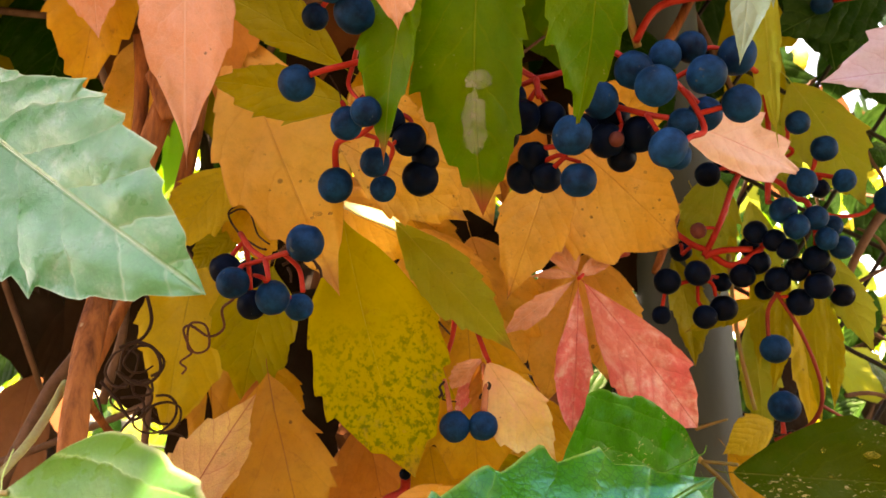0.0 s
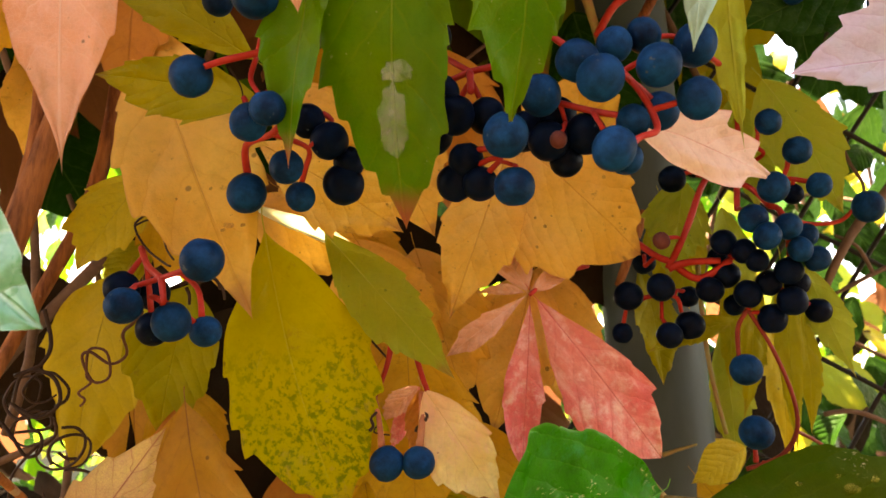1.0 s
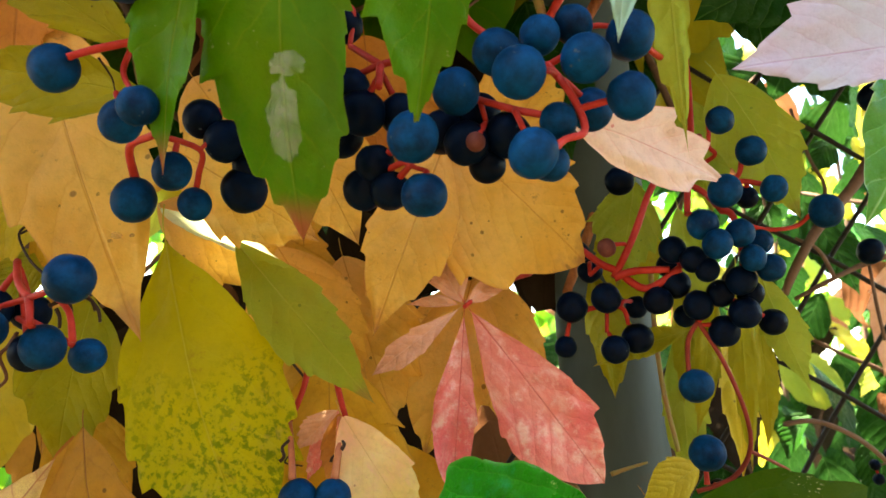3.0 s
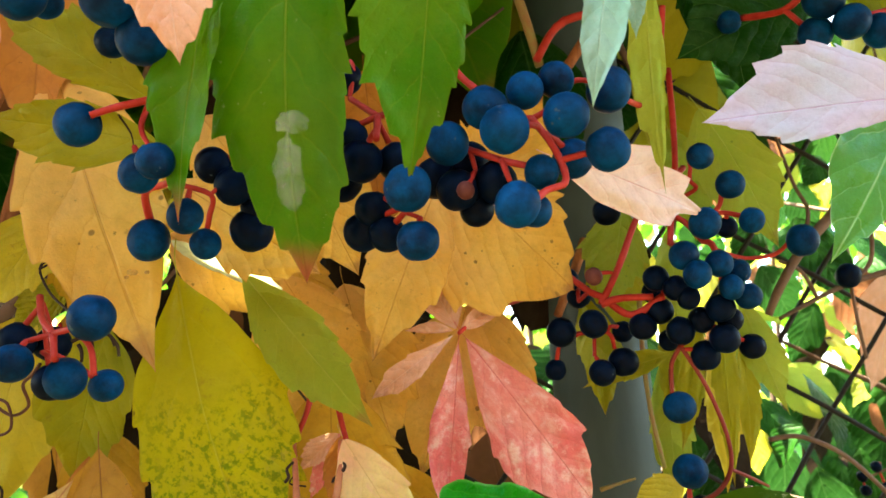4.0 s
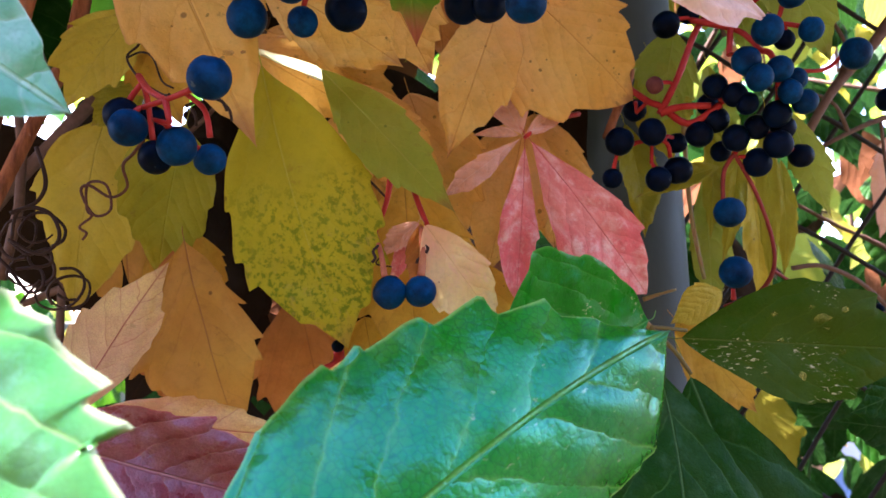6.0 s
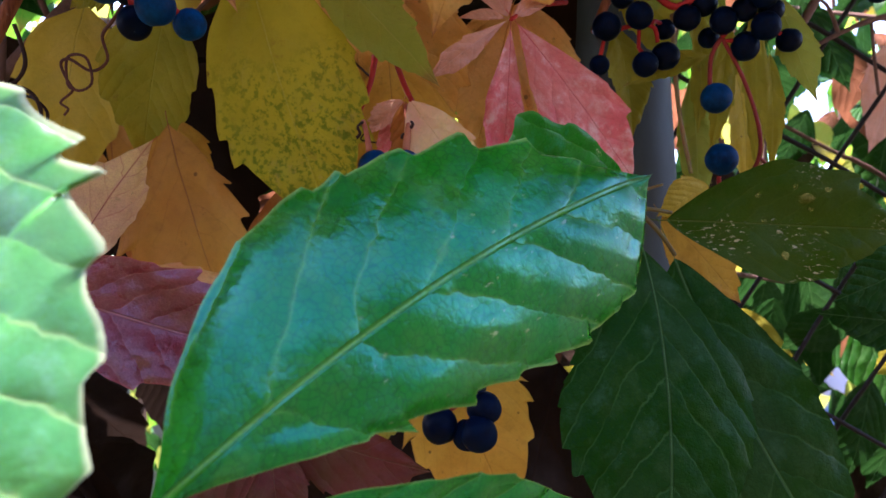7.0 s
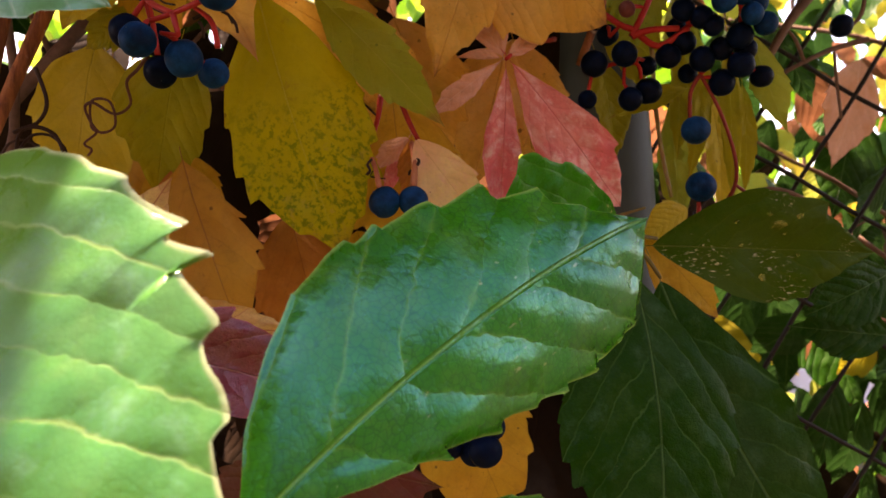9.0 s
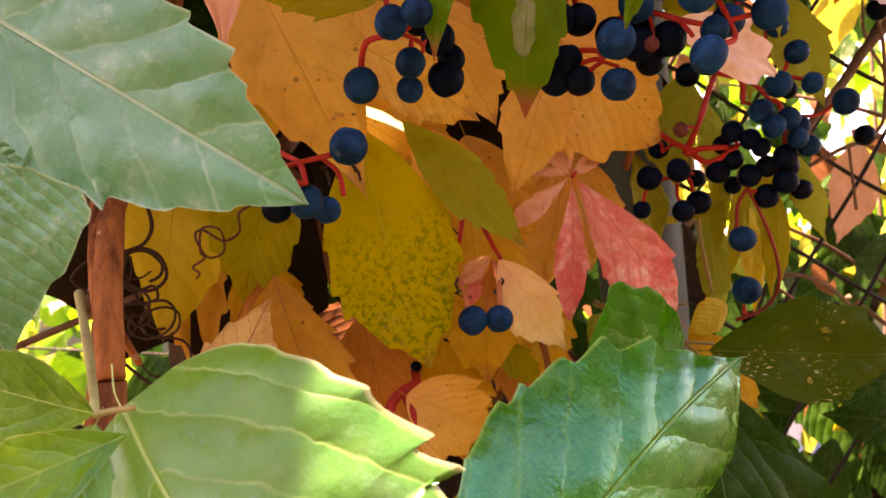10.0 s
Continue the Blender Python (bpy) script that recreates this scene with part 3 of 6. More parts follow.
def berry(parent, x, y, z, r, material=None):
    me = berry_random.choice(BALLS[(material or BERRY).name])
    ob = new("berry", me)
    ob.parent = parent
    s = berry_random.uniform(0.97, 1.03)
    place = at(x, y, z) - parent.matrix_world.translation
    ob.matrix_basis = Matrix.LocRotScale(place, Euler((berry_random.uniform(-0.6, 0.6), berry_random.uniform(-0.6, 0.6), berry_random.uniform(0, 6))), (r * s, r * s, r * (2 - s) * 1.02))
    return ob


def blot(parent, leaf, place, across, high, thick, material, name, label, seed):
    """A thin dried blotch of uneven outline that follows the face of a leaflet; millimetres."""
    skin = np.array([tuple(v.co) for v in leaf.data.vertices])
    ring, rows = 28, 6
    verts, faces = [], []
    for i in range(rows + 1):
        f = i / rows
        for j in range(ring):
            a = 2 * math.pi * j / ring
            e = 1 + 0.3 * noise.noise(Vector((math.cos(a) * 2.6, math.sin(a) * 2.6, seed)))
            d = Vector((math.cos(a) * across * e * f, -thick * (1 - f * f) * (1 + 0.5 * noise.noise(Vector((f * 4, a, seed)))), math.sin(a) * high * e * f))
            verts.append(d / 1000)
    for i in range(rows):
        for j in range(ring):
            faces.append((i * ring + j, i * ring + (j + 1) % ring, (i + 1) * ring + (j + 1) % ring, (i + 1) * ring + j))
    o = at(*place) - parent.matrix_world.translation
    for v in verts:
        d2 = (skin[:, 0] - v.x - o.x) ** 2 + (skin[:, 2] - v.z - o.z) ** 2 + 1e-10
        near = np.argsort(d2)[:5]
        v.y += float((skin[near, 1] / d2[near]).sum() / (1 / d2[near]).sum()) - o.y - 0.0002
    ob = new(name, mesh_of(name, [v + o for v in verts], faces, material))
    ob.parent = parent
    return tagged(ob, label)


# ---- hanging green leaves in front ----

it = thing("creeper_leaf", at(11.4, 106.0, 80.4), "long drooping dark green creeper leaflet with a whitish stain", "creeper leaf")
long_leaf = leaflet(it, (11.2, 106.0, 80.4), (10.3, 123.0, 34.3), 6.9, 9.4, GREEN, bow=0.05, fold=-9, pa=(0.6, 0.95, 1.05, 1.05, 1.0, 0.86, 0.5), pb=(0.6, 0.9, 1.0, 1.0, 0.93, 0.62, 0.26), sway=0.035, teeth=11, bite=0.11, start=0.1, seed=3)
blot(it, long_leaf, (9.0, 116.8, 46.9), 1.8, 4.0, 0.15, CHALK, "stain", "dried whitish droppings stain", 1)
blot(it, long_leaf, (9.6, 116.0, 52.6), 2.0, 1.3, 0.12, CHALK, "stain", "dried whitish droppings stain", 2)

it = thing("creeper_leaf", at(1.6, 113.0, 80.0), "narrow drooping green creeper leaflet with a pinkish tip", "creeper leaf")
leaflet(it, (1.5, 113.0, 80.8), (-4.5, 117.0, 40.8), 4.5, 5.0, GREEN, fold=14, turn=25, bow=0.05, peak=0.512, teeth=9, bite=0.11)

it = thing("creeper_leaf", at(27.1, 104.0, 75.7), "drooping green creeper leaflet with a long drawn-out tip", "creeper leaf")
leaflet(it, (27.1, 104.0, 75.7), (23.4, 116.0, 42.9), 4.8, 7.9, GREEN, fold=10, turn=-15, bow=0.06, peak=0.407, teeth=8, bite=0.11, sharp=2.6)

it = thing("creeper_leaf", at(-2.7, 103.0, 75.9), "pale orange-pink creeper leaflet tip hanging down", "creeper leaf")
leaflet(it, (-3.7, 103.0, 76.7), (-1.5, 106.0, 56.5), 6.2, 5.9, BLUSH, peak=0.454, fold=8)

it = thing("creeper_leaf", at(49.8, 112.0, 76.5), "silvery blue-green creeper leaflet hanging edge-on", "creeper leaf")
leaflet(it, (47.2, 102.0, 69.8), (44.2, 105.0, 50.2), 2.9, 2.2, MINT, turn=18, fold=16, peak=0.504, bite=0.05)
leaflet(it, (49.0, 104.0, 69.6), (50.2, 107.0, 59.4), 1.6, 1.6, MINT, fold=10, peak=0.448)

it = thing("creeper_leaf", at(59.2, 130.0, 85.5), "twisted yellow-green creeper leaflet with a hooked thin tip", "creeper leaf")
leaflet(it, (59.3, 130.0, 86.5), (61.7, 136.0, 48.0), 2.3, 3.3, FRESH, turn=30, fold=18, peak=0.455, sharp=3, bite=0.2, teeth=6)

it = thing("creeper_leaf", at(98.3, 128.0, 61.0), "whitish pink creeper leaflet with a sharply toothed edge", "creeper leaf")
leaflet(it, (88.2, 114.0, 55.2), (61.4, 119.0, 53.9), 4.2, 8.2, LILAC, turn=0, fold=6, bow=0.03, peak=0.489, bite=0.1, teeth=9)


# ---- berries above and their leaves ----

it = thing("creeper_leaf", at(-11.1, 126.0, 60.4), "olive-yellow creeper leaf with two pointed leaflets behind blue berries", "creeper leaf")
leaflet(it, (-12.7, 128.0, 61.7), (-34.6, 125.0, 74.9), 4.2, 5.4, OLIVE, fold=8, peak=0.501, bite=0.13)
leaflet(it, (-11.9, 129.0, 55.6), (-35.5, 126.0, 58.8), 5.6, 4.0, OLIVE, fold=10, peak=0.456, bite=0.13)

it = thing("berry_cluster", at(-8.8, 117.0, 57.1), "small cluster of dark blue berries on red stalks", "berry cluster")
berry(it, -18.2, 118.0, 54.4, 2.86)
berry(it, -7.0, 115.0, 48.4, 2.31)
berry(it, -10.5, 119.0, 48.2, 2.55)
berry(it, -14.8, 135.0, 43.2, 3.10)
berry(it, -7.1, 127.0, 44.6, 2.49)
berry(it, -6.6, 135.0, 42.5, 2.32)
berry(it, -1.9, 132.0, 50.3, 2.89, SHADED_BERRY)
berry(it, 0.7, 135.0, 47.9, 2.43, SHADED_BERRY)
berry(it, -0.2, 136.0, 44.7, 3.22, SHADED_BERRY)
berry(it, -5.2, 132.0, 53.5, 2.65, SHADED_BERRY)
stalk(it, [(-15.8, 116.0, 54.8), (-13.3, 117.0, 56.2), (-8.7, 118.0, 57.8)], 0.44, 0.53)
stalk(it, [(-9.1, 119.0, 61.0), (-9.8, 119.0, 57.7), (-10.2, 118.0, 53.9), (-8.2, 116.0, 50.6)], 0.46, 0.29)
stalk(it, [(-8.4, 119.0, 52.7), (-6.5, 121.0, 49.9), (-8.9, 125.0, 48.8), (-13.8, 130.0, 49.0), (-14.8, 135.0, 46.1)], 0.38, 0.61)
stalk(it, [(-8.9, 125.0, 48.8), (-4.7, 130.0, 48.5), (-5.6, 133.0, 46.2), (-6.5, 135.0, 44.6)], 0.40, 0.43)
stalk(it, [(-4.7, 130.0, 48.5), (-1.7, 132.0, 51.6), (0.5, 135.0, 48.1)], 0.33, 0.35)
stalk(it, [(-13.2, 118.0, 55.7), (-11.9, 119.0, 53.6), (-11.4, 119.0, 51.8)], 0.15, 0.08, DRY)
stalk(it, [(-11.4, 119.0, 51.8), (-11.2, 119.0, 51.5), (-10.9, 119.0, 50.6)], 0.34, 0.46, name="pedicel")
stalk(it, [(-6.8, 127.5, 48.6), (-6.8, 127.4, 48.2), (-6.9, 127.2, 47.1)], 0.34, 0.46, name="pedicel")
stalk(it, [(-1.7, 132.0, 51.6), (-1.6, 132.0, 53.6), (-3.0, 132.0, 54.7)], 0.34, 0.46, name="pedicel")

it = thing("berry_cluster", at(-15.1, 112.0, 74.5), "round dark blue berries on red stalks above a yellow leaf", "berry cluster")
berry(it, -23.3, 111.0, 68.7, 3.29)
berry(it, -23.8, 118.0, 71.6, 2.27)
berry(it, -11.8, 110.0, 67.1, 3.39)
berry(it, -8.8, 113.0, 63.3, 3.11)
berry(it, -16.6, 122.0, 67.8, 2.18)
berry(it, -18.0, 114.0, 72.6, 2.19)
stalk(it, [(-20.9, 116.0, 79.7), (-24.4, 116.0, 77.2), (-23.8, 112.0, 72.2)], 0.45, 0.36)
stalk(it, [(-20.9, 116.0, 79.7), (-13.1, 114.0, 75.8), (-11.9, 111.0, 70.4)], 0.45, 0.35)
stalk(it, [(-13.1, 114.0, 75.8), (-10.3, 117.0, 71.9), (-9.4, 114.0, 67.0)], 0.37, 0.29)
stalk(it, [(-24.3, 115.0, 75.9), (-24.2, 115.7, 75.5), (-23.9, 117.1, 73.5)], 0.34, 0.46, name="pedicel")
stalk(it, [(-10.3, 117.0, 71.9), (-11.7, 118.1, 71.5), (-15.2, 120.9, 69.0)], 0.34, 0.46, name="pedicel")
stalk(it, [(-16.1, 114.8, 77.3), (-16.5, 114.6, 76.7), (-17.4, 114.2, 74.6)], 0.34, 0.46, name="pedicel")

it = thing("berry_cluster", at(29.6, 124.0, 65.1), "large cluster of dark blue berries on branching bright red stalks", "berry cluster")
berry(it, 35.4, 114.0, 51.5, 3.02)
berry(it, 33.5, 119.0, 56.3, 2.98)
berry(it, 39.0, 121.0, 59.6, 2.53)
berry(it, 43.4, 122.0, 61.5, 2.49)
berry(it, 43.2, 115.0, 53.6, 2.85)
berry(it, 50.5, 122.0, 60.0, 3.10)
berry(it, 48.6, 117.0, 49.8, 2.82)
berry(it, 45.5, 124.0, 51.0, 2.71)
berry(it, 40.4, 119.0, 47.6, 2.27)
berry(it, 36.6, 114.0, 42.0, 2.81)
berry(it, 39.4, 120.0, 42.8, 2.27)
berry(it, 35.0, 124.0, 47.8, 2.92, SHADED_BERRY)
berry(it, 29.9, 124.0, 46.8, 2.84, SHADED_BERRY)
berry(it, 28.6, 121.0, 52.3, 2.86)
berry(it, 32.5, 126.0, 44.6, 2.33, SHADED_BERRY)
berry(it, 16.8, 126.0, 51.7, 2.99, SHADED_BERRY)
berry(it, 13.7, 130.0, 50.1, 2.93, SHADED_BERRY)
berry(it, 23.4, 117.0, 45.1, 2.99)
berry(it, 18.5, 126.0, 44.8, 2.56, SHADED_BERRY)
berry(it, 17.1, 128.0, 42.3, 2.84, SHADED_BERRY)
berry(it, 20.4, 126.0, 41.4, 2.47, SHADED_BERRY)
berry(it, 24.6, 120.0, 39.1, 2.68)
berry(it, 14.3, 128.0, 64.9, 2.47, SHADED_BERRY)
berry(it, 15.1, 127.0, 55.4, 2.72, SHADED_BERRY)
berry(it, 27.0, 128.0, 49.8, 2.88, SHADED_BERRY)
berry(it, 31.9, 128.0, 52.2, 2.74, SHADED_BERRY)
berry(it, 21.5, 128.0, 52.3, 2.73, SHADED_BERRY)
berry(it, 30.8, 121.0, 45.9, 1.19, DRIED)
stalk(it, [(28.2, 126.0, 72.2), (29.7, 125.0, 65.1), (33.2, 124.0, 60.8), (37.8, 122.0, 56.5), (39.9, 121.0, 55.6)], 0.57, 0.46)
stalk(it, [(11.9, 127.0, 55.9), (16.8, 126.0, 57.2), (19.2, 125.0, 57.8), (24.8, 125.0, 59.6), (29.7, 125.0, 65.1)], 0.40, 0.56)
stalk(it, [(19.2, 125.0, 57.8), (19.2, 122.0, 53.4)], 0.55, 0.46)
stalk(it, [(15.1, 127.0, 61.4), (19.2, 125.0, 57.8)], 0.41, 0.47)
stalk(it, [(29.5, 126.0, 53.7), (31.7, 124.0, 52.4), (35.6, 121.0, 49.9), (38.8, 119.0, 48.4)], 0.48, 0.44)
stalk(it, [(35.6, 121.0, 49.9), (36.2, 118.0, 46.2)], 0.45, 0.36)
stalk(it, [(31.7, 124.0, 52.4), (32.4, 124.0, 49.3)], 0.39, 0.31)
stalk(it, [(39.6, 120.0, 55.2), (41.4, 119.0, 52.1), (42.9, 119.0, 49.1), (43.2, 118.0, 45.9), (40.7, 117.0, 44.6), (39.0, 116.0, 43.0)], 0.45, 0.49)
stalk(it, [(42.9, 119.0, 49.1), (46.2, 118.0, 49.7)], 0.44, 0.44)
stalk(it, [(39.9, 121.0, 55.6), (42.7, 119.0, 56.6)], 0.46, 0.37)
stalk(it, [(43.4, 122.0, 60.3), (46.8, 123.0, 61.9), (50.4, 122.0, 60.6)], 0.39, 0.39)
stalk(it, [(53.8, 126.0, 60.2), (60.8, 138.0, 64.6), (65.5, 146.0, 75.1), (68.3, 150.0, 88.0)], 0.40, 0.62)
stalk(it, [(23.1, 122.0, 43.3), (25.0, 121.0, 42.3)], 0.30, 0.29)
stalk(it, [(29.7, 125.0, 65.1), (30.8, 128.0, 75.1), (33.8, 130.0, 85.7)], 0.64, 0.79)


# ---- middle layer of leaves ----
stalk(it, [(40.7, 119.4, 53.3), (39.8, 118.4, 53.6), (37.2, 115.9, 52.8)], 0.34, 0.46, name="pedicel")
stalk(it, [(36.1, 122.8, 58.1), (35.8, 122.3, 58.2), (34.9, 121.1, 57.7)], 0.34, 0.46, name="pedicel")
stalk(it, [(43.4, 122.0, 60.3), (42.8, 121.9, 60.8), (41.2, 121.5, 60.7)], 0.34, 0.46, name="pedicel")
stalk(it, [(42.7, 119.0, 56.6), (42.8, 118.3, 56.5), (43.0, 116.9, 55.6)], 0.34, 0.46, name="pedicel")
stalk(it, [(40.9, 119.2, 52.9), (41.8, 120.1, 53.0), (43.9, 122.3, 52.2)], 0.34, 0.46, name="pedicel")
stalk(it, [(40.7, 117.0, 44.6), (40.5, 117.4, 44.6), (40.1, 118.4, 44.2)], 0.34, 0.46, name="pedicel")
stalk(it, [(30.6, 125.0, 53.0), (30.3, 124.5, 53.5), (29.7, 123.2, 53.6)], 0.34, 0.46, name="pedicel")
stalk(it, [(32.4, 124.0, 49.3), (32.4, 124.5, 48.7), (32.5, 125.3, 46.8)], 0.34, 0.46, name="pedicel")
stalk(it, [(19.2, 123.1, 55.1), (18.8, 123.6, 55.0), (18.0, 124.6, 54.0)], 0.34, 0.46, name="pedicel")
stalk(it, [(11.9, 127.0, 55.9), (12.3, 127.7, 55.2), (13.1, 129.0, 52.7)], 0.34, 0.46, name="pedicel")
stalk(it, [(23.1, 122.0, 43.3), (23.1, 121.7, 45.4), (23.3, 119.6, 46.5)], 0.34, 0.46, name="pedicel")
stalk(it, [(23.1, 122.0, 43.3), (22.4, 122.6, 45.2), (20.2, 124.5, 45.9)], 0.34, 0.46, name="pedicel")
stalk(it, [(23.1, 122.0, 43.3), (21.9, 123.2, 44.1), (18.8, 126.3, 43.5)], 0.34, 0.46, name="pedicel")
stalk(it, [(23.1, 122.0, 43.3), (22.7, 122.6, 43.3), (21.6, 124.3, 42.6)], 0.34, 0.46, name="pedicel")
stalk(it, [(25.0, 121.0, 42.3), (24.9, 120.8, 42.1), (24.8, 120.5, 41.6)], 0.34, 0.46, name="pedicel")
stalk(it, [(15.1, 127.0, 61.4), (15.6, 126.4, 65.3), (15.1, 126.9, 66.9)], 0.34, 0.46, name="pedicel")
stalk(it, [(29.5, 126.0, 53.7), (29.0, 126.4, 53.4), (28.1, 127.1, 52.2)], 0.34, 0.46, name="pedicel")
stalk(it, [(29.5, 126.0, 53.7), (29.7, 126.2, 53.8), (30.2, 126.6, 53.7)], 0.34, 0.46, name="pedicel")
stalk(it, [(18.6, 125.2, 57.7), (19.3, 125.9, 57.1), (20.6, 127.1, 54.7)], 0.34, 0.46, name="pedicel")
stalk(it, [(32.4, 124.0, 49.3), (32.0, 123.3, 48.8), (31.1, 121.6, 46.8)], 0.34, 0.46, name="pedicel")

it = thing("creeper_leaf", at(51.2, 148.0, 67.8), "pale pink and yellow creeper leaflet with coarse teeth", "creeper leaf")
leaflet(it, (47.4, 148.0, 59.5), (76.8, 160.0, 51.4), 6.0, 5.6, ROSE, fold=6, peak=0.42, teeth=4, bite=0.34, sharp=1.5, start=0.3)

it = thing("creeper_leaf", at(-37.1, 146.0, 78.1), "large yellow creeper leaflet with brown freckles", "creeper leaf")
freckled = leaflet(it, (-40.9, 152.0, 82.7), (-14.1, 139.0, 24.3), 11.5, 10.7, YELLOW, fold=9, bow=0.04, peak=0.53, teeth=8, bite=0.12)
for i, (x, y, z, across, high) in enumerate(((-18.7, 143.5, 39.3, 0.89, 0.5), (-19.6, 143.5, 38.6, 0.44, 0.28), (-22.1, 143.5, 45.6, 0.33, 0.28), (-15.6, 143.5, 41.6, 0.33, 0.28), (-16.2, 143.5, 39.1, 0.44, 0.28), (-18.3, 143.5, 40.9, 0.28, 0.22), (-28.0, 143.5, 44.3, 0.22, 0.22), (-29.5, 143.5, 51.5, 0.22, 0.17))):
    blot(it, freckled, (x, y, z), across, high, 0.05, RUST_SPOT, "spot", "rusty brown spot", 40 + i)

it = thing("creeper_leaf", at(-16.7, 152.0, 59.0), "yellow creeper leaflet with a sunlit lower edge", "creeper leaf")
leaflet(it, (-18.2, 152.0, 57.9), (8.2, 150.0, 40.3), 7.4, 7.7, YELLOW, fold=6, peak=0.561, bite=0.13)
leaflet(it, (-16.0, 160.0, 72.4), (0.1, 156.0, 50.5), 7.4, 7.4, YELLOW, bite=0.13, peak=0.465)
leaflet(it, (-1.1, 164.0, 70.4), (13.3, 160.0, 41.8), 9.7, 9.7, YELLOW, fold=5, bite=0.13, peak=0.468)
leaflet(it, (-26.0, 174.0, 53.3), (0.9, 176.0, 37.4), 7.5, 7.5, YELLOW, fold=5, bite=0.12, peak=0.451)
leaflet(it, (-20.3, 178.0, 57.3), (8.1, 180.0, 41.4), 7.4, 7.4, YELLOW, fold=5, bite=0.12, peak=0.451)
leaflet(it, (-2.8, 172.0, 44.2), (14.0, 172.0, 18.9), 7.3, 7.3, YELLOW, fold=5, bite=0.12, peak=0.459)
leaflet(it, (-13.9, 194.0, 98.0), (-3.0, 194.0, 52.1), 13.8, 13.8, GOLD, bite=0.13, peak=0.464)
leaflet(it, (11.8, 184.0, 92.7), (16.5, 184.0, 52.4), 13.9, 13.9, TAN, bite=0.13, peak=0.463)

it = thing("creeper_leaf", at(26.0, 166.0, 56.7), "large yellow creeper leaf with toothed leaflets and a reddish stalk", "creeper leaf")
leaflet(it, (28.5, 168.0, 63.2), (15.7, 160.0, 26.5), 7.7, 7.1, YELLOW, fold=6, peak=0.527, teeth=7, bite=0.11)
leaflet(it, (27.0, 170.0, 66.4), (53.9, 172.0, 40.4), 10.5, 19.9, YELLOW, fold=5, peak=0.556, teeth=7, bite=0.2)
leaflet(it, (35.4, 176.0, 56.1), (50.4, 176.0, 82.6), 10.8, 8.4, YELLOW, bite=0.13, peak=0.442)
stalk(it, [(25.4, 166.0, 56.7), (26.0, 165.0, 47.3), (27.1, 165.0, 40.6)], 0.55, 0.64)

it = thing("creeper_leaf", at(31.1, 167.0, 32.0), "creeper leaf turned pink and red with narrow crumpled leaflets", "creeper leaf")
leaflet(it, (32.3, 167.0, 31.2), (54.6, 170.0, 1.6), 6.2, 9.3, PINK, fold=6, bow=0.05, peak=0.605, teeth=6, bite=0.13, sharp=0.4, blunt=0.75, wave=0.045, start=0.4, rib=0.7)
leaflet(it, (31.0, 167.0, 30.4), (28.3, 165.0, 0.8), 2.9, 4.3, PINK, fold=20, bow=0.05, peak=0.614, wave=0.05, teeth=5, bite=0.1, sharp=0.3, blunt=0.75, rib=0.7)
leaflet(it, (30.3, 167.0, 31.8), (15.1, 165.0, 20.3), 2.6, 2.2, BLUSH, fold=22, bow=0.05, peak=0.608, wave=0.05, teeth=4, bite=0.2, rib=0.7)
leaflet(it, (30.0, 168.0, 32.6), (20.9, 168.0, 32.7), 0.6, 1.6, BLUSH, fold=12, wave=0.05, teeth=4, rib=0.7, peak=0.45)
leaflet(it, (30.6, 168.0, 32.9), (24.6, 171.0, 45.0), 3.5, 4.5, BLUSH, fold=10, peak=0.49, teeth=5, bite=0.2, rib=0.7)
leaflet(it, (31.6, 168.0, 32.9), (40.6, 172.0, 39.7), 1.7, 2.3, BLUSH, fold=12, teeth=4, bite=0.2, rib=0.7, peak=0.44)
stalk(it, [(31.1, 167.0, 32.0), (36.5, 173.0, 36.5), (45.0, 182.0, 40.4)], 0.43, 0.60)

it = thing("creeper_leaf", at(31.4, 178.0, 36.2), "golden creeper leaflet behind a red leaf", "creeper leaf")
leaflet(it, (33.1, 177.0, 38.4), (23.7, 174.0, 6.0), 9.5, 10.6, YELLOW, fold=6, bite=0.13, peak=0.466)
leaflet(it, (35.5, 182.0, 40.5), (38.7, 180.0, 11.2), 9.3, 10.5, YELLOW, bite=0.13, peak=0.463)

it = thing("creeper_leaf", at(10.0, 176.0, 41.4), "tan creeper leaflet with a pointed tip", "creeper leaf")
leaflet(it, (8.9, 174.0, 42.8), (18.7, 174.0, 11.3), 10.1, 10.1, YELLOW, fold=8, bite=0.13, peak=0.461)
leaflet(it, (-1.3, 178.0, 45.0), (3.8, 176.0, 11.5), 9.2, 10.3, YELLOW, bite=0.13, peak=0.465)

it = thing("creeper_leaf", at(-15.8, 151.0, 41.3), "olive creeper leaflet mottled with green and brown blotches", "creeper leaf")
leaflet(it, (-16.0, 151.0, 41.3), (-2.1, 158.0, -7.4), 13.2, 11.6, SPOTTED, fold=-8, bow=0.05, pa=(0.42, 0.76, 1.0, 1.0, 0.8, 0.42), pb=(0.42, 0.8, 1.02, 1.08, 0.9, 0.46), teeth=8, bite=0.11, start=0.3, sway=0.02, seed=23)

it = thing("creeper_leaf", at(-6.4, 156.0, 42.1), "yellow-green creeper leaflet with a pale pointed tip", "creeper leaf")
leaflet(it, (-6.4, 156.0, 41.9), (16.7, 151.0, 15.5), 5.2, 6.0, FRESH, fold=8, bow=0.04, peak=0.501, teeth=8, bite=0.14)

it = thing("creeper_leaf", at(-23.1, 166.0, 49.9), "sunlit creeper leaflet seen edge-on, whitened for more glare", "creeper leaf")
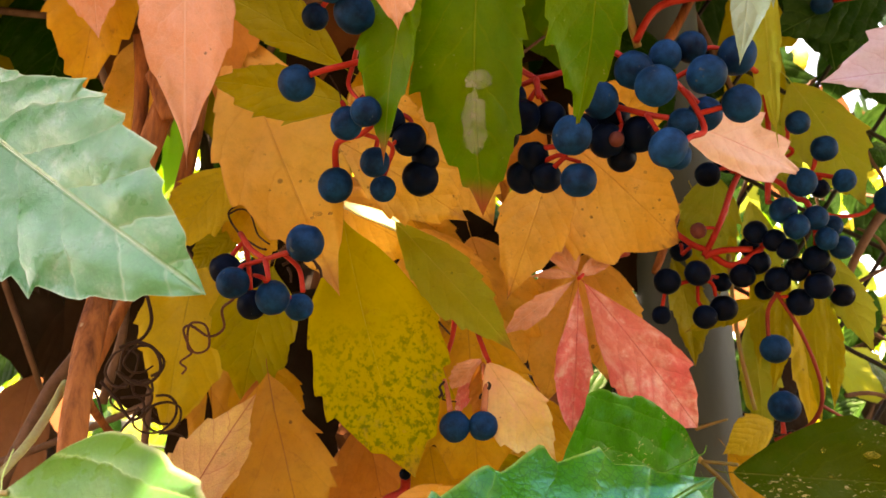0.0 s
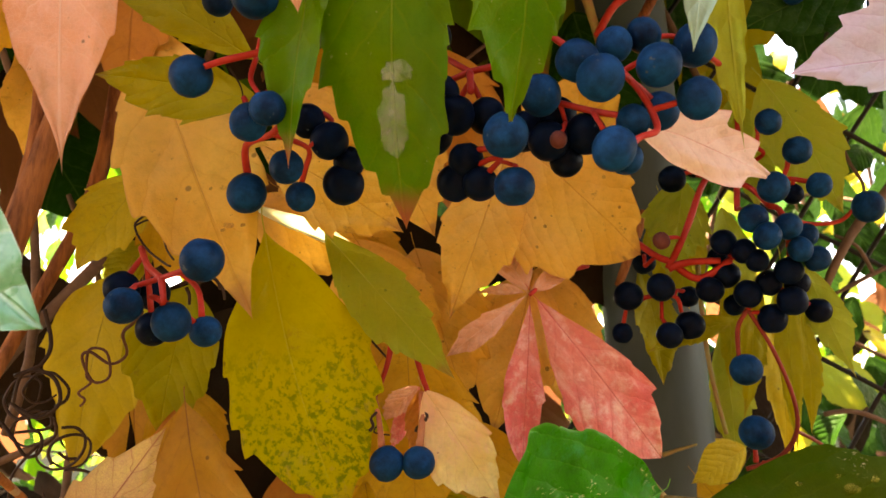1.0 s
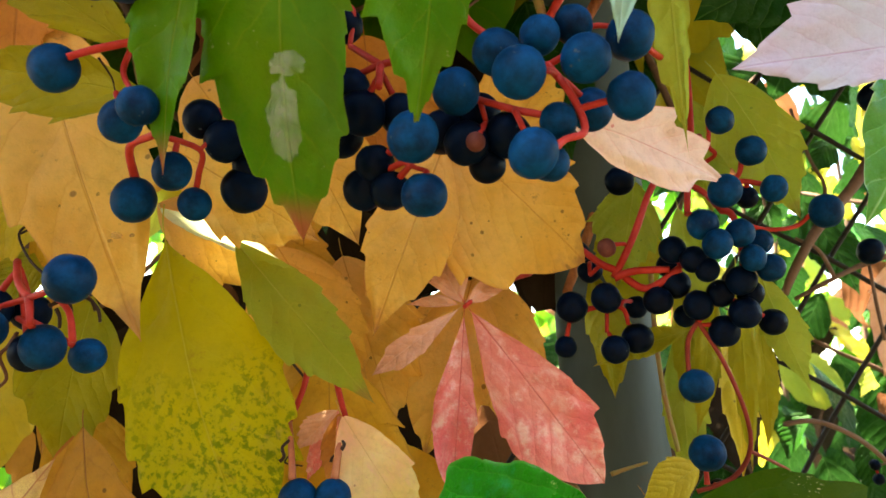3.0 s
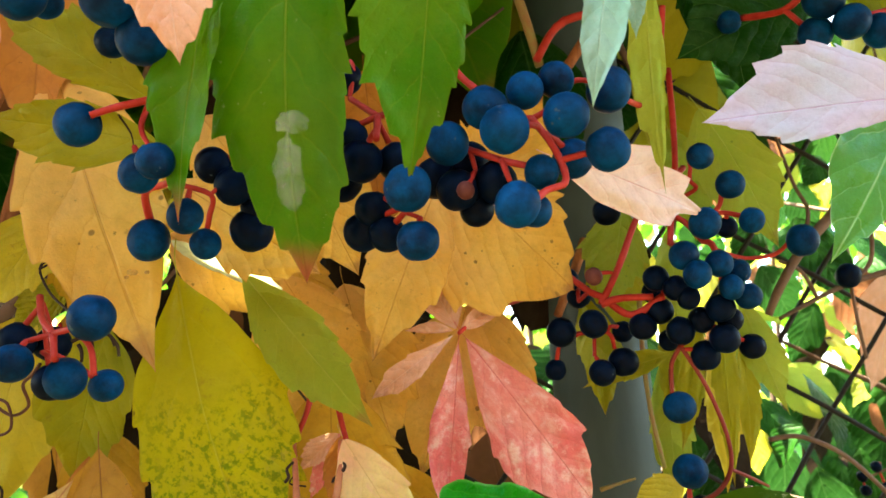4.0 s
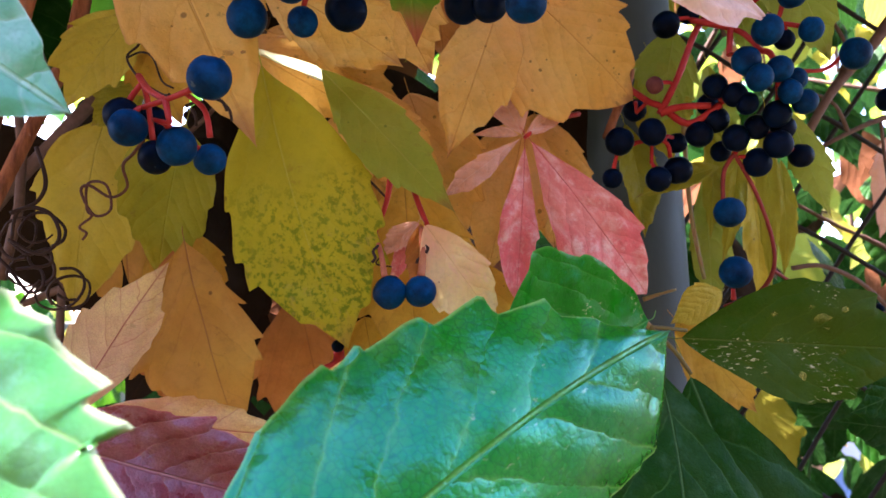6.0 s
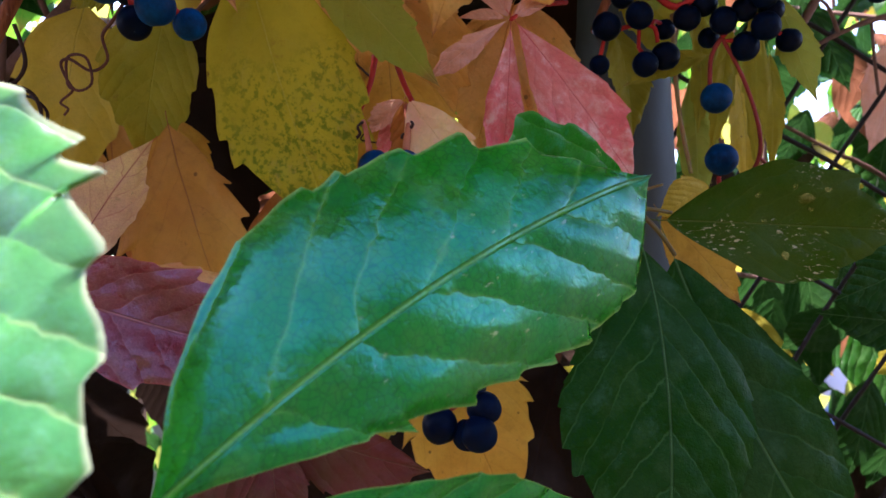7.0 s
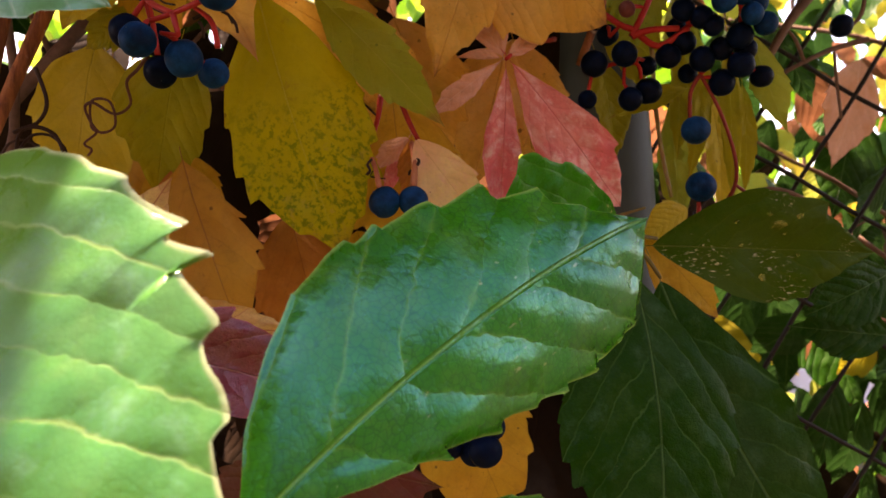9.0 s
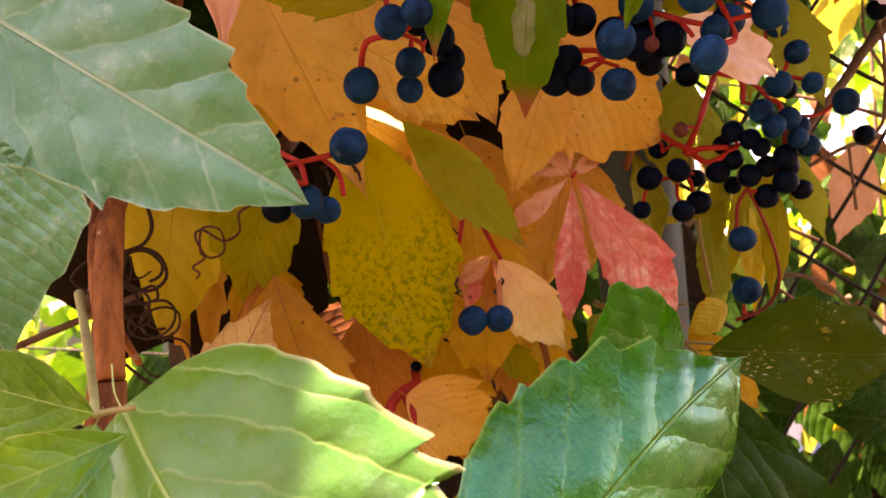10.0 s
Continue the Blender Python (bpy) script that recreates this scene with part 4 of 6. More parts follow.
leaflet(it, (-23.0, 168.0, 50.8), (1.5, 160.0, 38.0), 6.5, 6.5, SUN_PALE, turn=-66, bow=0.0, fold=4, bite=0.08, peak=0.45, wave=0.02, stem=0.04)

it = thing("creeper_leaf", at(11.3, 155.0, 14.1), "cream and pink creeper leaf with small curled leaflets", "creeper leaf")
leaflet(it, (11.5, 154.0, 14.0), (23.8, 152.0, -4.2), 4.8, 6.7, CREAM, fold=8, bow=0.05, peak=0.492, bite=0.11, teeth=7)
leaflet(it, (10.8, 156.0, 14.3), (9.7, 158.0, 2.6), 2.5, 2.3, TAN, fold=25, bite=0.13, peak=0.451)
leaflet(it, (10.2, 157.0, 14.7), (3.9, 158.0, 8.7), 1.6, 2.3, BLUSH, fold=30, wave=0.06, bite=0.13, peak=0.45)
leaflet(it, (10.4, 158.0, 14.7), (5.2, 160.0, 3.7), 1.8, 1.8, PINK, fold=25, wave=0.05, bite=0.13, peak=0.451)
stalk(it, [(9.4, 160.0, 21.7), (10.4, 157.0, 18.0), (11.9, 154.0, 13.8)], 0.50, 0.48)
stalk(it, [(5.5, 160.0, 23.4), (4.6, 159.0, 18.2), (2.7, 158.0, 13.1)], 0.61, 0.39)
stalk(it, [(5.0, 161.0, 19.3), (1.2, 163.0, 23.5)], 0.20, 0.21, DRY)

it = thing("berry_cluster", at(10.3, 156.0, 13.2), "two dark blue berries side by side on dried stalks", "berry cluster")
berry(it, 5.4, 151.0, 2.3, 2.82)
berry(it, 10.5, 151.0, 2.4, 2.64)
stalk(it, [(2.7, 158.0, 13.1), (4.0, 153.0, 8.6), (4.6, 151.0, 4.8)], 0.4, 0.6, TAN_STALK)
stalk(it, [(10.8, 156.0, 13.6), (11.1, 153.0, 9.4), (10.7, 151.0, 4.8)], 0.45, 0.7, TAN_STALK)
stalk(it, [(3.4, 154.0, 10.4), (2.6, 153.0, 9.4), (3.0, 152.5, 8.2), (2.4, 152.5, 7.4)], 0.22, 0.3, DRY)
stalk(it, [(11.0, 153.6, 10.6), (11.9, 152.8, 9.8), (11.5, 152.5, 8.9)], 0.2, 0.34, DRY)
stalk(it, [(10.9, 153.5, 8.4), (10.2, 152.6, 7.9), (10.0, 152.4, 7.2)], 0.18, 0.26, DRY)
stalk(it, [(4.0, 153.0, 8.6), (3.1, 153.0, 7.2), (5.7, 153.0, 6.7)], 0.14, 0.14, DRY)

it = thing("twig", at(21.0, 160.0, 1.0), "thin reddish brown stalk between pale leaves", "twig")
stalk(it, [(20.6, 160.0, 3.0), (20.9, 160.0, -2.0), (22.4, 161.0, -9.0), (23.0, 163.0, -20.0)], 0.62, 0.8, BARK, name="twig_stem")

it = thing("creeper_leaf", at(7.8, 165.0, 23.7), "broad golden creeper leaflet behind two berries", "creeper leaf")
leaflet(it, (7.8, 165.0, 23.7), (9.9, 162.0, -11.5), 12.6, 11.1, GOLD, fold=6, bite=0.13, peak=0.469)
leaflet(it, (18.1, 170.0, 9.2), (25.8, 168.0, -12.5), 8.3, 8.3, GOLD, bite=0.13, peak=0.462)


# ---- left side ----

it = thing("berry_cluster", at(-25.0, 130.0, 29.5), "dark blue berries on red stalks with dry brown flower remains", "berry cluster")
berry(it, -17.3, 124.0, 30.6, 2.96)
berry(it, -30.1, 130.0, 25.4, 2.63)
berry(it, -24.3, 133.0, 23.4, 2.85)
berry(it, -21.2, 139.0, 22.6, 2.40)
berry(it, -34.1, 138.0, 29.1, 2.76, SHADED_BERRY)
berry(it, -30.9, 142.0, 29.0, 2.67, SHADED_BERRY)
berry(it, -29.7, 140.0, 23.2, 2.60, SHADED_BERRY)
stalk(it, [(-20.0, 126.0, 29.7), (-25.0, 130.0, 29.3), (-28.6, 131.0, 28.5)], 0.46, 0.40)
stalk(it, [(-25.0, 130.0, 29.3), (-24.0, 129.0, 25.7)], 0.56, 0.39)
stalk(it, [(-25.0, 130.0, 29.3), (-28.7, 134.0, 31.9), (-32.4, 140.0, 35.9)], 0.48, 0.53)
stalk(it, [(-21.7, 128.0, 29.7), (-19.0, 128.0, 27.3), (-18.2, 128.0, 23.5)], 0.32, 0.47)
stalk(it, [(-24.0, 129.0, 25.7), (-27.3, 132.0, 27.0)], 0.32, 0.33)
stalk(it, [(-21.9, 129.0, 28.1), (-20.7, 129.0, 28.6), (-19.8, 129.0, 28.6)], 0.28, 0.20, DRY)
stalk(it, [(-19.8, 129.0, 28.6), (-19.2, 129.0, 27.8), (-19.1, 129.0, 26.4)], 0.28, 0.20, DRY)
stalk(it, [(-21.0, 129.0, 27.7), (-20.5, 129.0, 26.7), (-20.4, 129.0, 25.3)], 0.28, 0.20, DRY)
stalk(it, [(-16.6, 129.0, 28.4), (-15.8, 129.0, 27.4), (-15.5, 129.0, 26.0)], 0.28, 0.20, DRY)
stalk(it, [(-17.7, 129.0, 29.2), (-16.7, 129.0, 28.6), (-16.2, 129.0, 27.4)], 0.28, 0.20, DRY)
stalk(it, [(-28.6, 131.0, 28.5), (-28.9, 130.8, 28.4), (-29.3, 130.5, 27.8)], 0.34, 0.46, name="pedicel")
stalk(it, [(-25.6, 130.5, 26.3), (-25.4, 130.9, 26.3), (-25.0, 131.6, 25.7)], 0.34, 0.46, name="pedicel")
stalk(it, [(-27.3, 132.0, 27.0), (-25.9, 133.5, 26.6), (-22.5, 137.5, 23.9)], 0.34, 0.46, name="pedicel")
stalk(it, [(-30.6, 137.0, 33.9), (-31.3, 137.2, 33.4), (-32.9, 137.7, 31.5)], 0.34, 0.46, name="pedicel")
stalk(it, [(-32.0, 139.2, 35.4), (-31.7, 139.9, 34.5), (-31.2, 141.3, 31.5)], 0.34, 0.46, name="pedicel")
stalk(it, [(-30.6, 137.0, 33.9), (-30.3, 137.8, 31.9), (-29.9, 139.5, 25.6)], 0.34, 0.46, name="pedicel")

it = thing("creeper_leaf", at(-30.2, 156.0, 29.4), "olive creeper leaflet lit yellow along one edge", "creeper leaf")
leaflet(it, (-33.0, 166.0, 35.0), (-39.8, 172.0, 6.2), 8.2, 9.6, OLIVE, fold=8, pa=(0.7, 1.0, 1.0, 0.85, 0.5), pb=(0.8, 1.05, 1.0, 0.7, 0.32), teeth=6, bite=0.12, seed=31)

it = thing("creeper_leaf", at(-48.6, 172.0, 35.5), "tall golden creeper leaflet with dark freckles", "creeper leaf")
leaflet(it, (-53.6, 180.0, 40.6), (-57.1, 175.0, -0.5), 10.4, 9.2, BUTTER, fold=7, pa=(0.7, 0.95, 1.0, 0.96, 0.62), pb=(0.75, 1.0, 0.95, 0.7, 0.36), teeth=6, bite=0.12, seed=41)
leaflet(it, (-57.0, 200.0, 41.3), (-52.5, 198.0, -16.0), 7.5, 7.9, TAN_GOLD, bite=0.13, peak=0.462)

it = thing("creeper_leaf", at(-41.5, 163.0, 55.1), "golden creeper leaflet beside a dry tendril", "creeper leaf")
leaflet(it, (-41.6, 163.0, 55.7), (-52.6, 160.0, 36.2), 6.7, 7.1, BUTTER, fold=8, bite=0.16, teeth=6, peak=0.46)
leaflet(it, (-41.7, 168.0, 42.7), (-51.5, 168.0, 34.9), 4.5, 4.5, OLIVE, bite=0.13, peak=0.452)
leaflet(it, (-41.4, 166.0, 55.5), (-33.7, 166.0, 34.3), 7.4, 6.7, GOLD, bite=0.13, peak=0.455)

it = thing("creeper_leaf", at(-33.2, 166.0, 13.4), "tan-gold creeper leaf with large hanging leaflets", "creeper leaf")
leaflet(it, (-33.2, 166.0, 13.0), (-20.5, 158.0, -24.0), 9.5, 11.5, TAN_GOLD, fold=7, pa=(0.35, 0.6, 0.8, 0.9, 0.7, 0.3), pb=(0.5, 0.85, 1.0, 1.0, 0.72, 0.3), teeth=7, bite=0.16, start=0.2, seed=26)
leaflet(it, (-35.4, 170.0, 11.9), (-34.0, 168.0, -21.4), 8.1, 7.6, TAN, fold=8, bite=0.13, peak=0.461)
leaflet(it, (-39.0, 176.0, 17.2), (-30.9, 178.0, -5.8), 8.1, 8.1, GOLD, bite=0.13, peak=0.452)

it = thing("creeper_leaf", at(-36.0, 128.0, -16.7), "cream creeper leaflet with a net of red veins", "creeper leaf")
leaflet(it, (-44.0, 142.0, -17.5), (-32.5, 156.0, 8.3), 6.6, 5.6, VEINED, fold=8, bow=0.05, pa=(0.6, 0.9, 1.0, 0.72, 0.34), pb=(0.5, 0.9, 1.0, 0.8, 0.36), teeth=7, bite=0.09, seed=33)

it = thing("creeper_leaf", at(-4.0, 180.0, 2.9), "brown dried creeper leaflet with a light spot", "creeper leaf")
leaflet(it, (-33.8, 226.0, 0.8), (-8.1, 220.0, -8.3), 9.7, 11.4, BROWN, fold=8, peak=0.507, bite=0.05)
leaflet(it, (-27.1, 222.0, -5.2), (-8.5, 222.0, -28.6), 11.6, 11.6, BROWN, peak=0.451)
leaflet(it, (-11.3, 200.0, -12.9), (-6.4, 200.0, -41.0), 11.6, 11.6, TAN, bite=0.13, peak=0.452)

it = thing("creeper_leaf", at(-35.0, 112.0, 80.6), "orange-pink creeper leaflet with a long thin tip", "creeper leaf")
leaflet(it, (-36.4, 116.0, 86.6), (-34.7, 119.0, 40.9), 7.5, 6.4, BLUSH, fold=10, turn=-10, peak=0.474, sharp=2.2, bite=0.05)

it = thing("creeper_leaf", at(-65.8, 150.0, 98.4), "orange-tan creeper leaves behind vine stems", "creeper leaf")
leaflet(it, (-64.5, 150.0, 103.7), (-69.7, 150.0, 65.7), 9.9, 9.3, GOLD, bite=0.13, peak=0.462)
leaflet(it, (-40.1, 150.0, 108.5), (-40.9, 150.0, 62.9), 10.4, 9.3, TAN, bite=0.13, peak=0.465)
leaflet(it, (-64.5, 140.0, 98.0), (-61.6, 140.0, 73.9), 6.5, 6.5, BLUSH, peak=0.459)
leaflet(it, (-61.8, 160.0, 85.6), (-62.8, 160.0, 54.6), 7.3, 6.1, YELLOW, bite=0.13, peak=0.46)

it = thing("climbing_vine", at(-59.4, 146.0, 26.5), "reddish brown woody vine stems with a knotted joint", "climbing vine")
stalk(it, [(-46.2, 150.0, 82.0), (-51.4, 149.0, 65.4), (-54.5, 147.0, 49.7), (-56.7, 141.0, 25.8), (-55.6, 134.0, 8.8), (-54.0, 130.0, -3.7)], 2.37, 2.15, BARK, name="stem")
stalk(it, [(-58.4, 150.0, 79.9), (-58.0, 152.0, 67.8), (-57.5, 150.0, 52.2), (-60.7, 148.0, 29.7), (-59.2, 140.0, 15.8), (-57.2, 136.0, 5.5)], 1.44, 1.44, BARK, name="stem")
stalk(it, [(-51.9, 170.0, 90.7), (-52.3, 168.0, 68.7), (-54.6, 167.0, 51.9), (-58.2, 165.0, 40.0), (-61.6, 160.0, 26.2), (-62.6, 150.0, 10.6)], 1.78, 1.25, BARK, name="stem")
stalk(it, [(-54.0, 148.0, 70.2), (-51.8, 147.0, 64.5), (-50.1, 147.0, 60.3)], 1.71, 1.19, BARK, name="stem")
stalk(it, [(-55.4, 134.0, 8.8), (-57.6, 145.0, 4.2), (-58.0, 160.0, -3.6)], 0.75, 0.71, BARK, name="stem")

it = thing("tendril", at(-58.9, 158.0, 12.6), "tangle of thin dark curled tendrils", "tendril")
stalk(it, [(-56.6, 158.0, 28.9), (-54.8, 158.0, 22.8), (-56.2, 158.0, 19.2), (-59.6, 158.0, 17.2), (-60.4, 158.0, 12.6)], 0.41, 0.31, DRY, name="tendril_strand")
stalk(it, [(-60.7, 158.0, 17.2), (-57.1, 158.0, 18.2), (-53.5, 158.0, 16.6), (-52.3, 158.0, 12.5), (-55.7, 158.0, 10.0), (-60.9, 158.0, 12.6)], 0.41, 0.31, DRY, name="tendril_strand")
stalk(it, [(-61.9, 160.0, 12.7), (-58.7, 160.0, 10.1), (-55.2, 160.0, 11.0), (-54.5, 160.0, 8.5), (-57.6, 160.0, 8.0), (-58.7, 160.0, 10.6)], 0.31, 0.26, DRY, name="tendril_strand")
stalk(it, [(-64.9, 160.0, 10.7), (-61.7, 160.0, 7.6), (-58.4, 160.0, 3.5), (-55.9, 160.0, 4.4), (-56.5, 160.0, 7.5), (-60.6, 160.0, 7.5)], 0.31, 0.26, DRY, name="tendril_strand")
stalk(it, [(-56.4, 160.0, 5.4), (-60.3, 160.0, 0.5), (-60.6, 160.0, -3.5)], 0.26, 0.20, DRY, name="tendril_strand")
stalk(it, [(-66.3, 160.0, 16.9), (-70.2, 160.0, 12.8), (-65.8, 160.0, 8.7), (-63.4, 160.0, 2.5)], 0.31, 0.20, DRY, name="tendril_strand")

tangle = random.Random(12)
for k in range(7):
    q = Vector((-60 + tangle.uniform(-4, 4), 168 + tangle.uniform(-2, 6), 5 + tangle.uniform(-8, 7)))
    a, line = tangle.uniform(0, 6.3), []
    for _ in range(11):
        a += tangle.uniform(0.35, 1.0) * (1 if k % 2 else -1)
        q = q + Vector((math.cos(a) * 2.4, tangle.uniform(-0.8, 0.8), math.sin(a) * 2.1))
        line.append(tuple(q))
    stalk(it, line, 0.34, 0.2, DRY, name="tendril_strand", sides=6)

it = thing("tendril", at(-36.9, 146.0, 23.1), "thin brown tendril looped twice below a berry cluster", "tendril")
stalk(it, [(-31.5, 140.0, 25.9), (-34.2, 143.0, 24.4), (-36.9, 146.0, 23.1), (-37.3, 149.0, 20.1), (-40.3, 150.0, 18.6), (-43.8, 150.0, 20.6), (-45.4, 150.5, 19.7), (-43.4, 151.0, 15.8), (-40.3, 150.0, 16.6), (-40.7, 149.0, 20.5), (-44.1, 150.0, 20.9), (-44.6, 151.0, 16.8), (-43.8, 151.0, 15.6), (-46.2, 152.0, 14.0), (-45.0, 152.0, 12.9), (-45.7, 152.0, 11.8)], 0.27, 0.2, TENDRIL, name="tendril_strand")

it = thing("tendril", at(-35.9, 150.0, 45.2), "thin angular dry tendril against a yellow leaf", "tendril")
stalk(it, [(-35.7, 150.0, 45.9), (-36.3, 150.0, 44.2), (-38.1, 150.0, 42.1), (-35.0, 148.0, 37.7), (-30.6, 145.0, 34.5), (-27.7, 140.0, 33.0)], 0.20, 0.20, DRY, name="tendril_strand")
stalk(it, [(-38.1, 150.0, 42.1), (-35.8, 150.0, 43.1), (-33.8, 150.0, 42.1), (-31.6, 148.0, 37.6), (-27.2, 140.0, 34.0)], 0.18, 0.16, DRY, name="tendril_strand")

it = thing("twig", at(-58.3, 165.0, -4.1), "dark twig with dried buds", "twig")
stalk(it, [(-62.3, 165.0, -3.8), (-59.2, 165.0, -6.6), (-56.5, 165.0, -8.7), (-54.6, 165.0, -10.8)], 0.32, 0.52, DRY, name="twig_stem")

it = thing("berry_cluster", at(-43.6, 165.0, 29.0), "single dark berry behind a curled tendril", "berry cluster")
berry(it, -55.7, 188.0, 28.9, 3.42, SHADED_BERRY)
stalk(it, [(-55.7, 188.0, 31.7), (-52.4, 188.0, 32.9), (-53.7, 190.0, 37.8)], 0.49, 0.49)


# ---- right side ----

it = thing("berry_cluster", at(64.4, 168.0, 44.3), "wide cluster of small dark blue berries on long red stalks", "berry cluster")
berry(it, 76.0, 159.0, 63.0, 2.45)
berry(it, 82.7, 163.0, 58.7, 2.71)
berry(it, 86.1, 163.0, 51.7, 2.38)
berry(it, 76.1, 160.0, 50.5, 2.90)
berry(it, 71.8, 160.0, 44.6, 2.68)
berry(it, 73.2, 158.0, 40.8, 2.53)
berry(it, 78.0, 160.0, 43.0, 2.49)
berry(it, 83.2, 164.0, 42.3, 2.17)
berry(it, 79.8, 160.0, 38.7, 2.28)
berry(it, 83.6, 162.0, 37.3, 2.41)
berry(it, 72.9, 173.0, 17.8, 3.04)
berry(it, 74.9, 176.0, 5.9, 3.26)
berry(it, 98.2, 169.0, 49.0, 3.10)
berry(it, 83.3, 168.0, 51.5, 2.06, SHADED_BERRY)
berry(it, 68.2, 166.0, 41.5, 2.49, SHADED_BERRY)
berry(it, 71.1, 164.0, 39.3, 2.35, SHADED_BERRY)
berry(it, 73.0, 163.0, 37.3, 2.13, SHADED_BERRY)
berry(it, 61.2, 172.0, 56.1, 2.76, SHADED_BERRY)
berry(it, 66.6, 174.0, 59.4, 2.38, SHADED_BERRY)
berry(it, 56.8, 170.0, 33.6, 2.73, SHADED_BERRY)
berry(it, 51.1, 173.0, 32.4, 2.89, SHADED_BERRY)
berry(it, 63.8, 176.0, 32.6, 2.11, SHADED_BERRY)
berry(it, 66.2, 170.0, 33.0, 2.63, SHADED_BERRY)
berry(it, 69.6, 170.0, 35.9, 2.65, SHADED_BERRY)
berry(it, 72.7, 168.0, 31.8, 2.69, SHADED_BERRY)
berry(it, 63.1, 174.0, 26.6, 2.89, SHADED_BERRY)
berry(it, 58.4, 172.0, 24.5, 2.54, SHADED_BERRY)
berry(it, 50.2, 176.0, 25.4, 2.09, SHADED_BERRY)
berry(it, 77.7, 170.0, 27.3, 2.82, SHADED_BERRY)
berry(it, 87.6, 172.0, 29.0, 2.46, SHADED_BERRY)
berry(it, 80.1, 166.0, 30.1, 2.75, SHADED_BERRY)
berry(it, 76.4, 167.0, 33.7, 2.48, SHADED_BERRY)
berry(it, 79.1, 164.0, 35.5, 2.63, SHADED_BERRY)
berry(it, 82.2, 168.0, 33.7, 2.40, SHADED_BERRY)
berry(it, 55.9, 178.0, 40.0, 2.38, SHADED_BERRY)
berry(it, 54.3, 180.0, 44.0, 2.20, SHADED_BERRY)
berry(it, 78.7, 182.0, -1.3, 2.10, SHADED_BERRY)
berry(it, 69.9, 174.0, 40.1, 2.32, SHADED_BERRY)
berry(it, 72.9, 176.0, 30.8, 2.11, SHADED_BERRY)
berry(it, 57.0, 168.0, 42.4, 1.72, DRIED)
stalk(it, [(66.2, 172.0, 57.1), (73.0, 170.0, 54.7), (75.5, 168.0, 52.5), (77.5, 166.0, 48.6)], 0.64, 0.50)
stalk(it, [(80.1, 184.0, 92.0), (78.8, 180.0, 78.7), (77.0, 176.0, 66.3), (73.0, 169.0, 53.9), (72.1, 168.0, 48.3)], 0.72, 0.61)
stalk(it, [(79.5, 178.0, 67.0), (71.8, 175.0, 60.0), (67.0, 172.0, 54.4), (62.5, 170.0, 44.8), (58.5, 170.0, 37.3)], 0.67, 0.71)
stalk(it, [(53.0, 173.0, 43.5), (56.6, 171.0, 40.0), (58.9, 170.0, 38.6), (64.2, 170.0, 35.2), (70.0, 168.0, 38.5)], 0.63, 0.70)
stalk(it, [(56.6, 171.0, 40.0), (55.0, 174.0, 38.5)], 0.41, 0.42)
stalk(it, [(58.5, 170.0, 37.3), (62.2, 169.0, 38.3), (68.0, 168.0, 38.3)], 0.81, 0.60)
stalk(it, [(50.9, 174.0, 30.0), (54.5, 173.0, 32.1), (59.9, 172.0, 32.1), (61.3, 173.0, 29.1)], 0.52, 0.41)
stalk(it, [(57.3, 172.0, 31.5), (57.1, 172.0, 27.6)], 0.41, 0.41)
stalk(it, [(73.1, 170.0, 29.1), (71.7, 172.0, 25.8), (71.7, 173.0, 20.1)], 0.46, 0.46, RUSSET_STALK)
stalk(it, [(73.1, 170.0, 29.1), (78.0, 172.0, 21.6), (81.8, 174.0, 12.6), (82.7, 176.0, 6.1), (79.9, 178.0, 1.3), (73.8, 180.0, -1.2)], 0.42, 0.46, RUSSET_STALK)
stalk(it, [(82.7, 176.0, 6.1), (87.8, 180.0, 4.2), (93.0, 184.0, 2.0)], 0.38, 0.3, RUSSET_STALK)
stalk(it, [(75.1, 178.0, 2.6), (75.1, 178.0, 0.2)], 0.41, 0.61)
stalk(it, [(75.1, 162.0, 61.7), (75.2, 163.0, 59.6), (76.5, 164.0, 58.2), (74.3, 170.0, 57.5)], 0.40, 0.42)
stalk(it, [(81.7, 165.0, 57.3), (81.2, 166.0, 55.0), (78.2, 167.0, 52.2)], 0.51, 0.41)
stalk(it, [(85.0, 165.0, 53.1), (81.9, 166.0, 54.0), (79.3, 166.0, 53.5)], 0.50, 0.41)
stalk(it, [(95.7, 170.0, 48.6), (93.6, 172.0, 46.8), (86.9, 170.0, 45.9), (80.6, 167.0, 46.9)], 0.42, 0.41)
stalk(it, [(77.5, 166.0, 48.6), (79.3, 165.0, 46.9), (80.4, 166.0, 38.5), (76.9, 168.0, 33.8), (73.1, 170.0, 29.1)], 0.61, 0.50)
stalk(it, [(75.1, 162.0, 61.7), (75.1, 162.1, 63.3), (75.4, 161.0, 64.2)], 0.34, 0.46, name="pedicel")
stalk(it, [(79.3, 166.0, 53.5), (78.7, 164.9, 53.3), (77.2, 162.1, 52.0)], 0.34, 0.46, name="pedicel")
stalk(it, [(72.1, 168.0, 48.3), (72.0, 166.4, 48.1), (71.9, 162.2, 46.0)], 0.34, 0.46, name="pedicel")
stalk(it, [(79.9, 165.5, 42.7), (78.4, 163.9, 43.2), (74.7, 159.6, 41.9)], 0.34, 0.46, name="pedicel")
stalk(it, [(79.6, 165.2, 44.8), (79.3, 164.4, 44.9), (78.6, 162.0, 44.1)], 0.34, 0.46, name="pedicel")
stalk(it, [(79.7, 165.4, 43.8), (80.2, 165.2, 43.8), (81.5, 164.7, 43.3)], 0.34, 0.46, name="pedicel")
